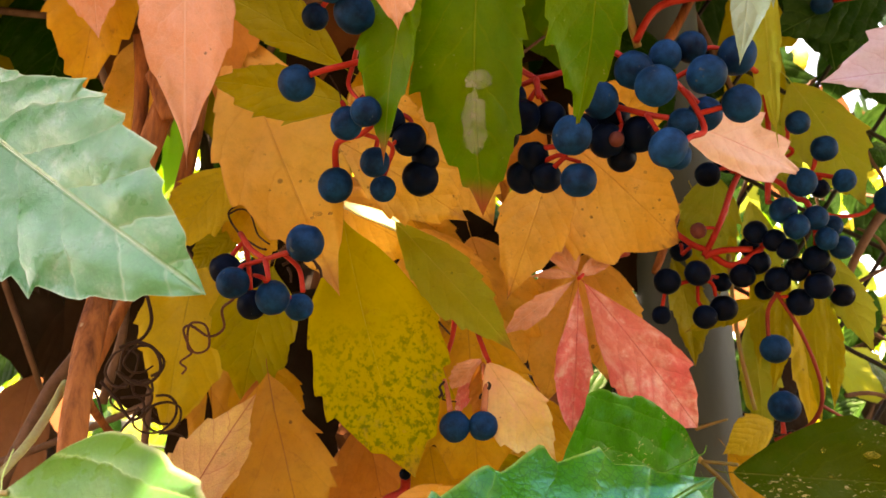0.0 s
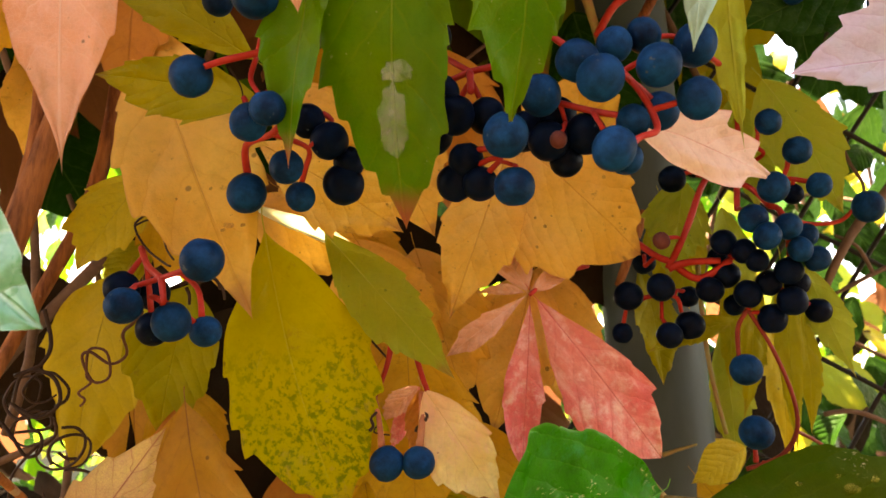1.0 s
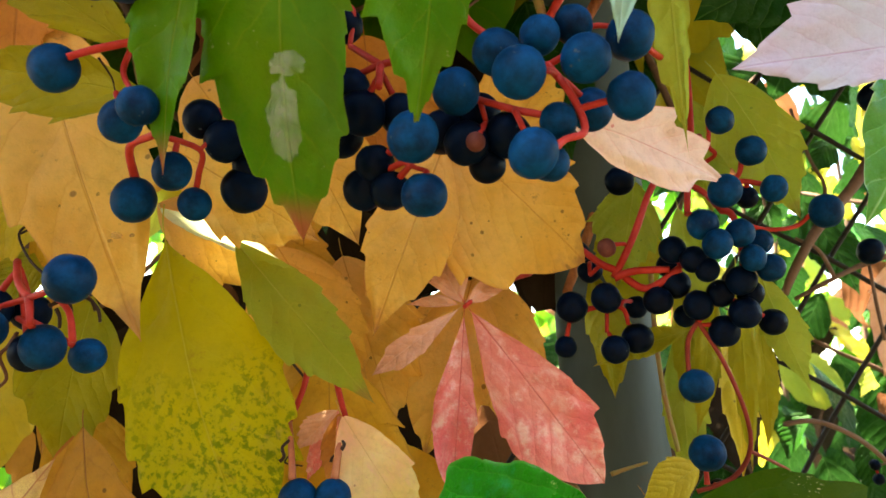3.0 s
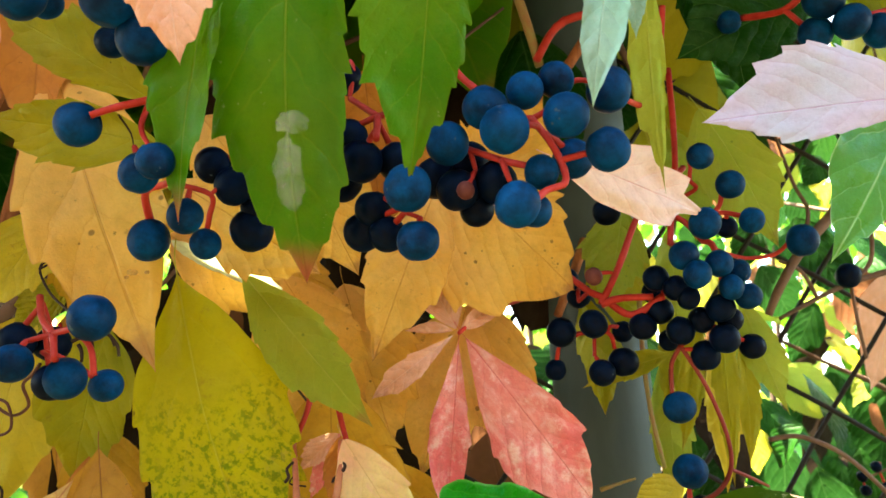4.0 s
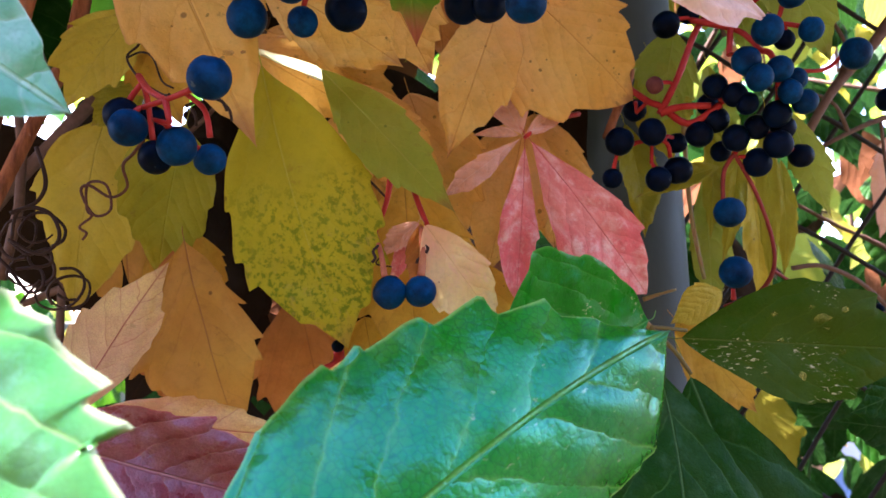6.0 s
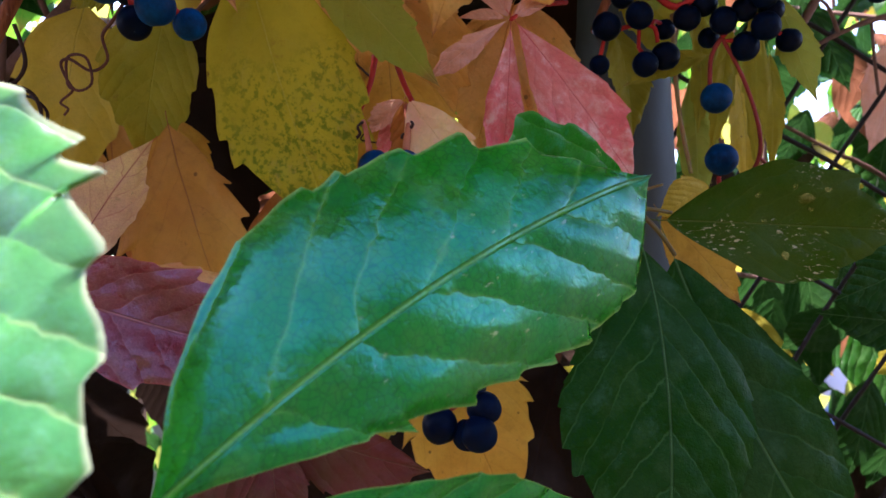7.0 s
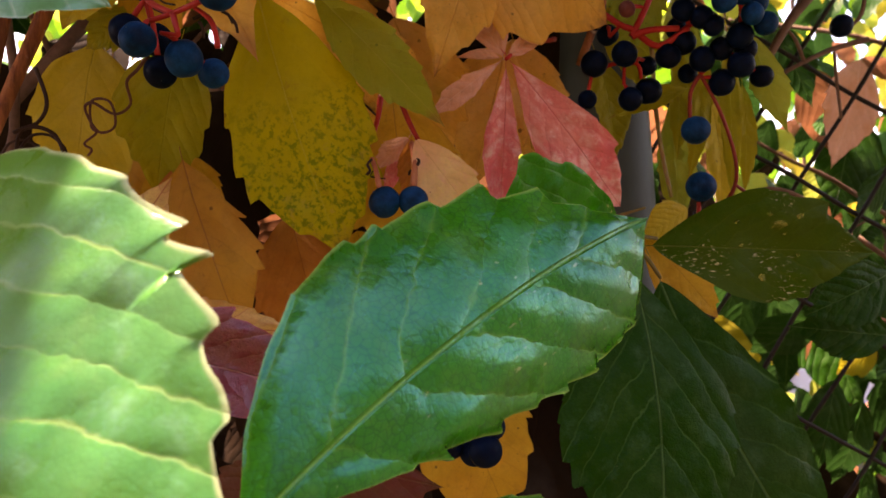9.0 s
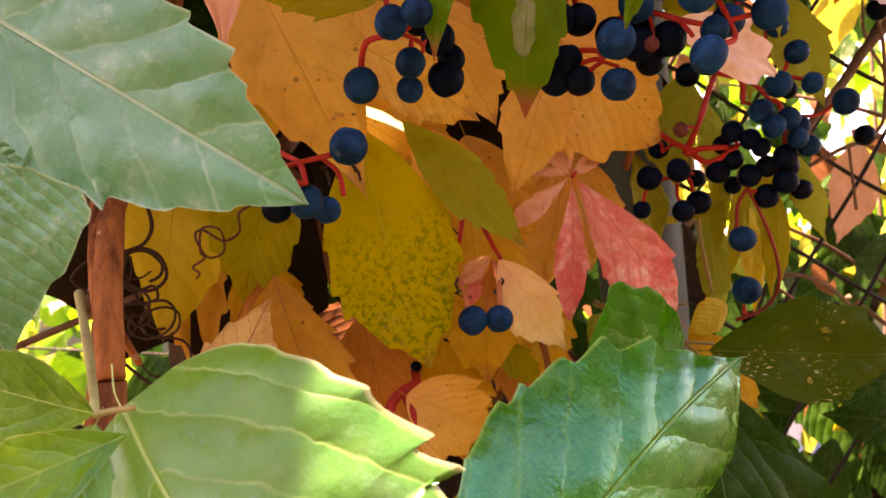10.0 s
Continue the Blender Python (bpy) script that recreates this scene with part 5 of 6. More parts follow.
stalk(it, [(80.1, 165.8, 40.6), (80.1, 164.7, 40.6), (79.9, 162.0, 39.7)], 0.34, 0.46, name="pedicel")
stalk(it, [(80.4, 166.0, 38.5), (80.9, 165.3, 38.8), (82.3, 163.6, 38.4)], 0.34, 0.46, name="pedicel")
stalk(it, [(82.7, 165.8, 53.7), (82.8, 166.1, 53.7), (83.0, 166.9, 53.1)], 0.34, 0.46, name="pedicel")
stalk(it, [(70.0, 168.0, 38.5), (70.4, 168.4, 41.4), (69.5, 167.4, 43.0)], 0.34, 0.46, name="pedicel")
stalk(it, [(70.0, 168.0, 38.5), (70.1, 167.6, 39.7), (70.6, 166.0, 40.3)], 0.34, 0.46, name="pedicel")
stalk(it, [(70.0, 168.0, 38.5), (70.6, 167.1, 38.8), (72.1, 164.6, 38.2)], 0.34, 0.46, name="pedicel")
stalk(it, [(66.2, 172.0, 57.1), (65.5, 172.0, 57.5), (63.6, 172.0, 57.3)], 0.34, 0.46, name="pedicel")
stalk(it, [(71.2, 174.6, 59.3), (70.5, 174.5, 60.2), (68.6, 174.3, 60.5)], 0.34, 0.46, name="pedicel")
stalk(it, [(59.9, 172.0, 32.1), (60.6, 172.7, 33.3), (62.5, 174.7, 33.5)], 0.34, 0.46, name="pedicel")
stalk(it, [(65.0, 169.8, 35.6), (65.2, 169.8, 35.6), (65.4, 169.8, 35.4)], 0.34, 0.46, name="pedicel")
stalk(it, [(57.1, 172.0, 27.6), (57.3, 172.0, 27.5), (57.7, 172.0, 26.9)], 0.34, 0.46, name="pedicel")
stalk(it, [(50.9, 174.0, 30.0), (50.7, 174.5, 29.4), (50.4, 175.4, 27.3)], 0.34, 0.46, name="pedicel")
stalk(it, [(73.7, 170.2, 28.2), (74.1, 170.2, 28.5), (75.3, 170.2, 28.5)], 0.34, 0.46, name="pedicel")
stalk(it, [(76.4, 168.2, 33.2), (78.9, 169.1, 32.9), (85.6, 171.3, 30.1)], 0.34, 0.46, name="pedicel")
stalk(it, [(76.9, 168.0, 33.8), (77.5, 167.6, 33.6), (78.8, 166.8, 32.3)], 0.34, 0.46, name="pedicel")
stalk(it, [(79.5, 166.5, 37.3), (79.5, 166.3, 37.4), (79.4, 165.7, 37.3)], 0.34, 0.46, name="pedicel")
stalk(it, [(78.6, 167.0, 36.1), (79.2, 167.2, 36.1), (80.6, 167.5, 35.3)], 0.34, 0.46, name="pedicel")
stalk(it, [(55.0, 174.0, 38.5), (55.1, 174.3, 40.2), (55.5, 176.0, 41.1)], 0.34, 0.46, name="pedicel")
stalk(it, [(53.0, 173.0, 43.5), (53.3, 174.4, 44.8), (53.9, 178.1, 44.9)], 0.34, 0.46, name="pedicel")
stalk(it, [(76.8, 179.0, 0.0), (77.1, 179.4, 0.1), (77.8, 180.5, -0.3)], 0.34, 0.46, name="pedicel")
stalk(it, [(70.0, 168.0, 38.5), (70.0, 168.9, 40.4), (70.0, 172.0, 41.2)], 0.34, 0.46, name="pedicel")
stalk(it, [(74.5, 169.2, 30.9), (74.2, 170.6, 31.9), (73.4, 174.2, 31.7)], 0.34, 0.46, name="pedicel")
stalk(it, [(61.5, 170.0, 42.9), (60.6, 169.6, 43.4), (58.4, 168.6, 43.1)], 0.34, 0.46, name="pedicel")

it = thing("berry_cluster", at(91.9, 150.0, 87.8), "loose dark blue berries on a red stalk under a dark leaf", "berry cluster")
berry(it, 95.3, 146.0, 87.2, 3.60)
berry(it, 95.4, 150.0, 82.6, 2.96)
berry(it, 99.7, 146.0, 82.6, 3.08)
berry(it, 105.7, 148.0, 81.9, 3.02)
berry(it, 86.7, 165.0, 93.1, 2.29)
stalk(it, [(88.8, 164.0, 93.4), (92.4, 154.0, 89.5), (95.5, 150.0, 92.3), (99.4, 150.0, 98.1)], 0.68, 0.63)
stalk(it, [(92.4, 154.0, 89.5), (93.6, 151.0, 85.0)], 0.53, 0.52)
stalk(it, [(103.8, 148.0, 84.9), (111.6, 150.0, 87.6)], 0.51, 0.62)
stalk(it, [(95.5, 150.0, 92.3), (95.5, 149.2, 92.0), (95.4, 147.7, 90.3)], 0.34, 0.46, name="pedicel")
stalk(it, [(103.8, 148.0, 84.9), (103.2, 147.7, 85.0), (101.8, 147.0, 84.3)], 0.34, 0.46, name="pedicel")

it = thing("berry_cluster", at(118.0, 190.0, 45.7), "small dark berries on a thin twig", "berry cluster")
berry(it, 118.1, 190.0, 45.4, 2.73, SHADED_BERRY)
berry(it, 116.9, 180.0, 75.8, 3.01, SHADED_BERRY)
stalk(it, [(117.8, 182.0, 73.9), (122.2, 186.0, 66.7), (124.1, 190.0, 50.5), (120.3, 190.0, 45.1)], 0.47, 0.47, TWIG)

it = thing("creeper_leaf", at(83.0, 174.0, 77.9), "yellow-green creeper leaflet behind small berries", "creeper leaf")
leaflet(it, (82.4, 174.0, 78.5), (94.9, 172.0, 48.2), 7.2, 9.7, FRESH, fold=8, peak=0.463, bite=0.11)
leaflet(it, (78.9, 184.0, 78.0), (83.0, 184.0, 52.1), 6.2, 6.2, FRESH, bite=0.13, peak=0.458)
leaflet(it, (69.2, 190.0, 61.4), (63.9, 190.0, 38.4), 6.3, 7.6, FRESH, bite=0.13, peak=0.457)

it = thing("creeper_leaf", at(107.9, 172.0, 104.0), "dark green creeper leaf in the shade", "creeper leaf")
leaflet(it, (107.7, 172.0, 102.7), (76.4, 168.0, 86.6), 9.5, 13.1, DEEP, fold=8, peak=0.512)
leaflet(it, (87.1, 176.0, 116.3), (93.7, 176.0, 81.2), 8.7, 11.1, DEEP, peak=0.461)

it = thing("creeper_leaf", at(106.7, 140.0, 70.9), "bright green creeper leaflet at the fence", "creeper leaf")
leaflet(it, (107.1, 142.0, 70.8), (86.2, 138.0, 38.6), 6.3, 8.6, LIME, fold=8, peak=0.473)

it = thing("creeper_leaf", at(74.2, 180.0, 28.3), "narrow olive creeper leaflet under a berry cluster", "creeper leaf")
leaflet(it, (74.2, 180.0, 28.4), (55.8, 180.0, 21.8), 2.5, 2.8, OLIVE, fold=12, turn=20, bite=0.13, peak=0.452)

it = thing("creeper_leaf", at(87.0, 174.0, 38.3), "long drooping yellow-green creeper leaflet", "creeper leaf")
leaflet(it, (87.0, 174.0, 38.3), (93.5, 172.0, 15.7), 3.8, 3.8, FRESH, fold=16, bow=-0.06, turn=15, sharp=2, bite=0.11, peak=0.462)

it = thing("creeper_leaf", at(85.9, 188.0, 42.4), "long yellow-green creeper leaflets hanging behind berries", "creeper leaf")
leaflet(it, (88.3, 188.0, 42.3), (87.8, 188.0, 1.2), 2.5, 2.7, OLIVE, fold=12, turn=20, bite=0.13, peak=0.464)
leaflet(it, (84.2, 192.0, 39.5), (78.7, 192.0, 7.9), 3.0, 2.8, OLIVE, fold=12, bite=0.13, peak=0.46)
leaflet(it, (79.1, 196.0, 42.7), (77.9, 196.0, 14.1), 3.1, 2.9, OLIVE, bite=0.13, peak=0.459)
leaflet(it, (70.0, 212.0, 64.0), (74.0, 208.0, 34.0), 8.0, 7.0, OLIVE, bite=0.13, turn=15, peak=0.5)
leaflet(it, (87.0, 216.0, 62.0), (86.0, 212.0, 30.0), 6.0, 6.5, FRESH, bite=0.1, turn=-12, peak=0.48)
leaflet(it, (101.0, 218.0, 42.0), (99.0, 214.0, 8.0), 5.0, 4.5, FRESH, bite=0.12, turn=20, peak=0.45)
leaflet(it, (64.0, 214.0, 46.0), (67.0, 210.0, 16.0), 6.0, 6.0, OLIVE, bite=0.12, turn=-18, peak=0.5)
leaflet(it, (80.0, 204.0, 30.0), (79.3, 200.0, -4.0), 4.8, 4.4, FRESH, bite=0.13, turn=12, peak=0.5)
leaflet(it, (92.5, 208.0, 32.0), (92.5, 205.0, -2.0), 4.6, 4.8, BUTTER, bite=0.13, turn=-14, peak=0.45)
leaflet(it, (94.4, 194.0, 32.4), (94.7, 196.0, 4.6), 2.6, 2.6, OLIVE, bite=0.13, peak=0.456)

it = thing("creeper_leaf", at(80.9, 196.0, 3.9), "small golden creeper leaflet beside the post", "creeper leaf")
leaflet(it, (79.3, 194.0, 2.3), (65.8, 190.0, -4.8), 3.8, 5.1, BUTTER, fold=6, bite=0.1, teeth=4, peak=0.457)
leaflet(it, (68.6, 194.0, -4.1), (84.4, 190.0, -24.6), 6.3, 7.5, GOLD, fold=6, bite=0.13, peak=0.46)

it = thing("climbing_vine", at(73.5, 196.0, 33.0), "thin brown creeper stem along the post", "climbing vine")
stalk(it, [(74.2, 200.0, 43.5), (73.1, 196.0, 28.2), (73.4, 194.0, 16.5), (75.4, 194.0, 5.1)], 0.63, 0.46, GREEN_STALK, name="stem")
stalk(it, [(62.4, 200.0, 56.6), (59.0, 198.0, 48.5), (54.4, 196.0, 38.3)], 1.27, 0.97, BARK, name="stem")
stalk(it, [(44.4, 190.0, 124.2), (48.7, 190.0, 110.6), (52.5, 192.0, 97.0)], 1.24, 1.08, GREEN_STALK, name="stem")
stalk(it, [(69.4, 196.0, 115.3), (62.9, 192.0, 102.7), (56.7, 190.0, 93.1)], 1.41, 1.19, BARK, name="stem")
stalk(it, [(75.2, 190.0, 110.4), (58.7, 190.0, 107.6), (51.5, 190.0, 97.5)], 1.09, 0.93, name="stem")

it = thing("twig", at(142.5, 215.0, 81.7), "crooked dark brown twigs in front of the wire fence", "twig")
stalk(it, [(147.6, 215.0, 85.4), (138.4, 215.0, 76.3), (130.1, 214.0, 66.1), (119.5, 212.0, 55.8), (112.9, 212.0, 46.2), (110.3, 214.0, 39.8)], 1.72, 0.95, TWIG, name="twig_stem")
stalk(it, [(119.5, 212.0, 55.8), (124.5, 216.0, 66.8), (122.6, 218.0, 74.9), (120.1, 220.0, 89.4)], 0.55, 0.44, TWIG, name="twig_stem")
stalk(it, [(149.0, 225.0, 52.3), (136.6, 222.0, 48.8), (126.3, 220.0, 44.6), (115.8, 220.0, 39.4)], 0.87, 0.56, TWIG, name="twig_stem")
stalk(it, [(126.3, 220.0, 44.6), (120.9, 216.0, 51.0), (114.6, 214.0, 53.5)], 0.56, 0.41, TWIG, name="twig_stem")
stalk(it, [(136.6, 222.0, 48.8), (137.2, 222.0, 37.5), (139.9, 225.0, 29.3)], 0.43, 0.43, TWIG, name="twig_stem")
stalk(it, [(114.2, 230.0, 8.9), (122.8, 230.0, 9.4), (133.7, 230.0, 4.4), (144.9, 232.0, -5.6)], 0.71, 0.57, TWIG, name="twig_stem")

it = thing("creeper_leaf", at(190.3, 290.0, 67.6), "pale orange-pink creeper leaflet beyond the fence", "creeper leaf")
leaflet(it, (191.3, 290.0, 63.4), (174.7, 286.0, 21.3), 10.6, 11.9, BLUSH, fold=8, peak=0.455)

it = thing("berry_cluster", at(174.3, 285.0, -2.7), "tiny dark berries on a bare twig beyond the fence", "berry cluster")
berry(it, 167.6, 285.0, -6.2, 1.81, SHADED_BERRY)
berry(it, 172.7, 285.0, -3.1, 1.82, SHADED_BERRY)
berry(it, 168.3, 285.0, -10.6, 1.81, SHADED_BERRY)
berry(it, 175.1, 285.0, -9.8, 1.82, SHADED_BERRY)
stalk(it, [(186.9, 285.0, 1.1), (174.3, 285.0, -4.7), (167.6, 285.0, -6.6)], 0.40, 0.40, TWIG)


# ---- lower right hand-shaped leaf ----
stalk(it, [(173.4, 285.0, -5.0), (174.1, 285.0, -2.6), (173.7, 285.0, -1.7)], 0.34, 0.46, name="pedicel")
stalk(it, [(167.6, 285.0, -6.6), (167.8, 285.0, -7.1), (168.1, 285.0, -8.9)], 0.34, 0.46, name="pedicel")
stalk(it, [(173.4, 285.0, -5.0), (173.9, 285.0, -5.7), (174.7, 285.0, -8.1)], 0.34, 0.46, name="pedicel")

it = thing("creeper_leaf", at(55.1, 162.0, -8.2), "dark green hand-shaped creeper leaf with dusty drooping leaflets", "creeper leaf")
# First leaflet gets the brighter green for the sky light it catches.
leaflet(it, (51.7, 160.0, -3.2), (19.7, 136.0, -10.8), 11.2, 15.5, GLOSSY, turn=-10, fold=6, bow=0.05, pa=(0.5, 0.85, 1.0, 0.95, 0.6), pb=(0.42, 0.68, 0.9, 1.06, 1.12, 0.74), teeth=7, bite=0.06)
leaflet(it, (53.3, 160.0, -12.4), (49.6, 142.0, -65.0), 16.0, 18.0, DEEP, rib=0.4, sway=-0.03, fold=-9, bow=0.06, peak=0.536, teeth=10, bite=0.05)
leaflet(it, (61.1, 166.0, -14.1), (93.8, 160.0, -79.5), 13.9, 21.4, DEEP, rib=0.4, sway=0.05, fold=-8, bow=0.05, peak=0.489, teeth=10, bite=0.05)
flaky = leaflet(it, (59.7, 166.0, -6.8), (107.7, 166.0, -9.8), 12.3, 10.7, SCRATCHED, fold=6, bow=0.03, peak=0.497, teeth=7, bite=0.11, start=0.45)
for i, (x, y, z, across, high) in enumerate(((85.2, 165.5, -3.5, 1.67, 1.0), (76.8, 165.5, -2.6, 0.6, 0.47), (89.9, 165.5, -9.7, 0.6, 0.4), (81.2, 165.5, -14.0, 0.67, 0.87), (77.9, 165.5, -7.4, 0.67, 0.33), (89.9, 165.5, -1.8, 0.8, 0.53), (83.1, 165.5, -1.3, 0.47, 0.47), (86.9, 165.5, -5.2, 0.67, 0.4))):
    blot(it, flaky, (x, y, z), across, high, 0.1, FLAKE, "flake", "dry yellowish flake", 20 + i)
stalk(it, [(52.8, 163.0, -4.5), (56.8, 164.0, -4.9), (60.7, 166.0, -5.4)], 0.42, 0.36, DARK_STALK, name="petiole")
stalk(it, [(52.8, 163.0, -4.5), (57.9, 165.0, -9.1), (61.2, 166.0, -13.5)], 0.45, 0.4, DARK_STALK, name="petiole")
stalk(it, [(52.8, 163.0, -4.5), (50.3, 170.0, -0.5), (51.0, 185.0, 0.4), (45.8, 200.0, 3.7)], 0.63, 0.93, GREEN_STALK, name="petiole")

it = thing("twig", at(63.7, 196.0, 0.9), "thin dry pinkish stalk end by the post", "twig")
stalk(it, [(61.8, 196.0, 0.7), (65.7, 196.0, 1.9), (69.5, 196.0, 2.9)], 0.52, 0.26, GREEN_STALK, name="twig_stem")

it = thing("creeper_leaf", at(117.1, 190.0, -19.8), "dark green creeper leaflets in deep shade", "creeper leaf")
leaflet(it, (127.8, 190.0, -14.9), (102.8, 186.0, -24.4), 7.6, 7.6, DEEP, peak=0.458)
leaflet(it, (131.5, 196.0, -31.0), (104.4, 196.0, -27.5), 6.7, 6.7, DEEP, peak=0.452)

it = thing("creeper_leaf", at(14.9, 176.0, -26.1), "tan-gold creeper leaflet with coarse teeth behind dark berries", "creeper leaf")
leaflet(it, (14.6, 168.0, -25.5), (28.1, 165.0, -60.3), 11.9, 12.7, GOLD, fold=5, peak=0.505, bite=0.17, teeth=7)
leaflet(it, (6.7, 174.0, -34.8), (5.3, 172.0, -48.9), 4.5, 5.6, OLIVE, bite=0.13, peak=0.454)

it = thing("berry_cluster", at(19.9, 168.0, -34.3), "cluster of berries coloured black-blue as if in shade", "berry cluster")
berry(it, 15.4, 153.0, -41.4, 3.12, SHADED_BERRY)
berry(it, 20.6, 154.0, -35.6, 2.85, SHADED_BERRY)
berry(it, 22.9, 152.0, -38.6, 2.91, SHADED_BERRY)
berry(it, 21.8, 150.0, -42.4, 3.05, SHADED_BERRY)
berry(it, 20.2, 153.0, -43.2, 2.73, SHADED_BERRY)
stalk(it, [(19.4, 160.0, -31.2), (19.1, 156.0, -37.7), (16.8, 155.0, -39.4)], 0.41, 0.40)
stalk(it, [(19.1, 156.0, -37.7), (21.7, 154.0, -39.4)], 0.40, 0.30)


# ---- low leaves ----
stalk(it, [(21.7, 154.0, -39.4), (21.7, 153.4, -39.4), (21.7, 152.0, -40.2)], 0.34, 0.46, name="pedicel")
stalk(it, [(21.7, 154.0, -39.4), (21.4, 153.8, -39.6), (20.9, 153.5, -40.7)], 0.34, 0.46, name="pedicel")

it = thing("creeper_leaf", at(-34.0, 122.0, -19.1), "wine-red creeper leaflet with a folded lower half and painted lilac gloss", "creeper leaf")
leaflet(it, (-37.5, 122.0, -15.5), (-5.0, 130.0, -27.5), 7.6, 6.6, PURPLE, fold=-4, fold2=46, bow=0.04, pa=(0.75, 1.0, 1.0, 0.8, 0.4), pb=(0.6, 0.95, 1.0, 0.8, 0.4), teeth=7, bite=0.12, seed=42, quilt=0.011, cols=8)

it = thing("creeper_leaf", at(-27.9, 126.0, -15.0), "pinkish cream creeper leaflet with red veins", "creeper leaf")
leaflet(it, (-41.0, 147.0, -16.0), (-8.0, 142.0, -19.5), 4.6, 5.6, VEINED, fold=8, bow=0.08, peak=0.5)

it = thing("creeper_leaf", at(-11.6, 146.0, -41.3), "maroon creeper leaf with drooping dull leaflets", "creeper leaf")
leaflet(it, (-12.3, 150.0, -39.8), (13.8, 144.0, -46.7), 4.3, 7.2, MAROON, fold=10, peak=0.49)
leaflet(it, (-12.5, 146.0, -42.2), (-26.6, 128.0, -47.5), 5.1, 5.6, MAROON, fold=10, peak=0.491)
leaflet(it, (-12.0, 148.0, -42.7), (-8.7, 140.0, -57.4), 5.4, 5.4, MAROON, peak=0.467)
stalk(it, [(-13.7, 150.0, -40.7), (-11.6, 148.0, -45.5), (-9.9, 145.0, -52.0)], 0.75, 0.72, GREEN_STALK, name="petiole")

it = thing("creeper_leaf", at(-0.0, 168.0, -1.9), "golden creeper leaflets low on the vine", "creeper leaf")
leaflet(it, (-0.0, 168.0, -1.9), (5.3, 166.0, -27.7), 8.9, 9.5, GOLD, fold=6, bite=0.13, peak=0.454)
leaflet(it, (20.0, 172.0, 2.0), (22.8, 170.0, -22.4), 8.6, 9.2, TAN, fold=6, bite=0.13, peak=0.455)
leaflet(it, (12.5, 164.0, -3.4), (21.2, 162.0, -11.7), 3.5, 3.5, OLIVE, fold=6, bite=0.13, peak=0.452)
leaflet(it, (-15.1, 186.0, 3.0), (-8.1, 186.0, -28.6), 11.8, 11.8, TAN, bite=0.13, peak=0.451)
leaflet(it, (-7.0, 160.0, -12.3), (11.0, 160.0, -20.0), 7.9, 9.0, YELLOW, bite=0.13, peak=0.447)

it = thing("twig", at(-6.3, 162.0, -11.7), "knotted purplish red leaf stalk", "twig")
stalk(it, [(-4.6, 166.0, -8.2), (-4.9, 164.0, -10.5), (-7.9, 162.0, -11.9), (-10.2, 160.0, -14.3), (-11.4, 158.0, -19.7)], 1.06, 1.09, name="twig_stem")
stalk(it, [(-7.3, 162.0, -11.9), (-6.1, 160.0, -15.3), (-5.4, 158.0, -20.7)], 1.03, 0.99, name="twig_stem")
berry(it, -4.6, 164.0, -7.1, 1.15, SHADED_BERRY)


# ---- near green leaves ----
stalk(it, [(-4.6, 166.0, -8.2), (-4.6, 165.9, -7.2), (-4.6, 165.0, -6.6)], 0.34, 0.46, name="pedicel")

it = thing("creeper_leaf", at(-7.0, 80.0, -28.5), "glossy green creeper leaflet with pale scratches and a toothed edge", "creeper leaf")
leaflet(it, (-9.5, 83.4, -32.6), (41.0, 118.0, -3.6), 16.6, 14.6, NEAR, quilt=0.0085, fold=-10, fold2=-12, curl=0.24, bow=0.03, pa=(0.44, 0.72, 0.86, 0.89, 0.86, 0.74, 0.52, 0.22), pb=(0.2, 0.43, 0.62, 0.78, 0.90, 0.98, 0.98, 0.8), rib=0.3, teeth=10, bite=0.085, start=0.2, cols=10, wave=0.02, seed=77, sway=-0.045)

it = thing("creeper_leaf", at(-6.3, 86.0, -36.7), "dark green creeper leaflet below the glossy one", "creeper leaf")
leaflet(it, (-5.9, 88.0, -37.9), (33.7, 112.0, -42.4), 6.9, 5.2, NEAR, fold=12, bow=0.06, peak=0.417, bite=0.04, seed=78)

it = thing("creeper_leaf", at(-44.3, 92.0, -3.7), "bright green hand-shaped creeper leaf catching the light", "creeper leaf")
leaflet(it, (-41.9, 93.0, -3.2), (-8.5, 61.5, -38.8), 20.3, 27.3, LIME, turn=2, fold=-7, bow=0.06, peak=0.438, teeth=11, bite=0.075, cols=10, wave=0.03, seed=81, start=0.3, blunt=0.4, quilt=0.0017, rib=0.6)
leaflet(it, (-44.4, 92.0, -3.5), (-60.0, 88.0, 2.9), 5.4, 4.2, LIME, fold=18, peak=0.468, seed=82, start=0.4)
leaflet(it, (-40.8, 91.0, -5.7), (-55.6, 80.0, -10.5), 4.0, 4.0, LIME, fold=18, peak=0.546, seed=83, start=0.4)
leaflet(it, (-44.2, 92.0, -4.6), (-47.2, 84.0, -18.4), 4.4, 4.4, LIME, fold=12, peak=0.481)
stalk(it, [(-63.4, 144.0, 9.8), (-53.4, 118.0, 1.6), (-44.5, 93.0, -3.8)], 0.8, 0.45, PALE_STALK, name="petiole")
stalk(it, [(-44.1, 92.0, -3.7), (-42.2, 91.0, -3.2), (-40.0, 91.0, -3.0)], 0.36, 0.3, PALE_STALK, name="petiole")

it = thing("creeper_leaf", at(-77.5, 122.0, 55.9), "grey-green creeper leaflet with a pointed tip near the viewer", "creeper leaf")
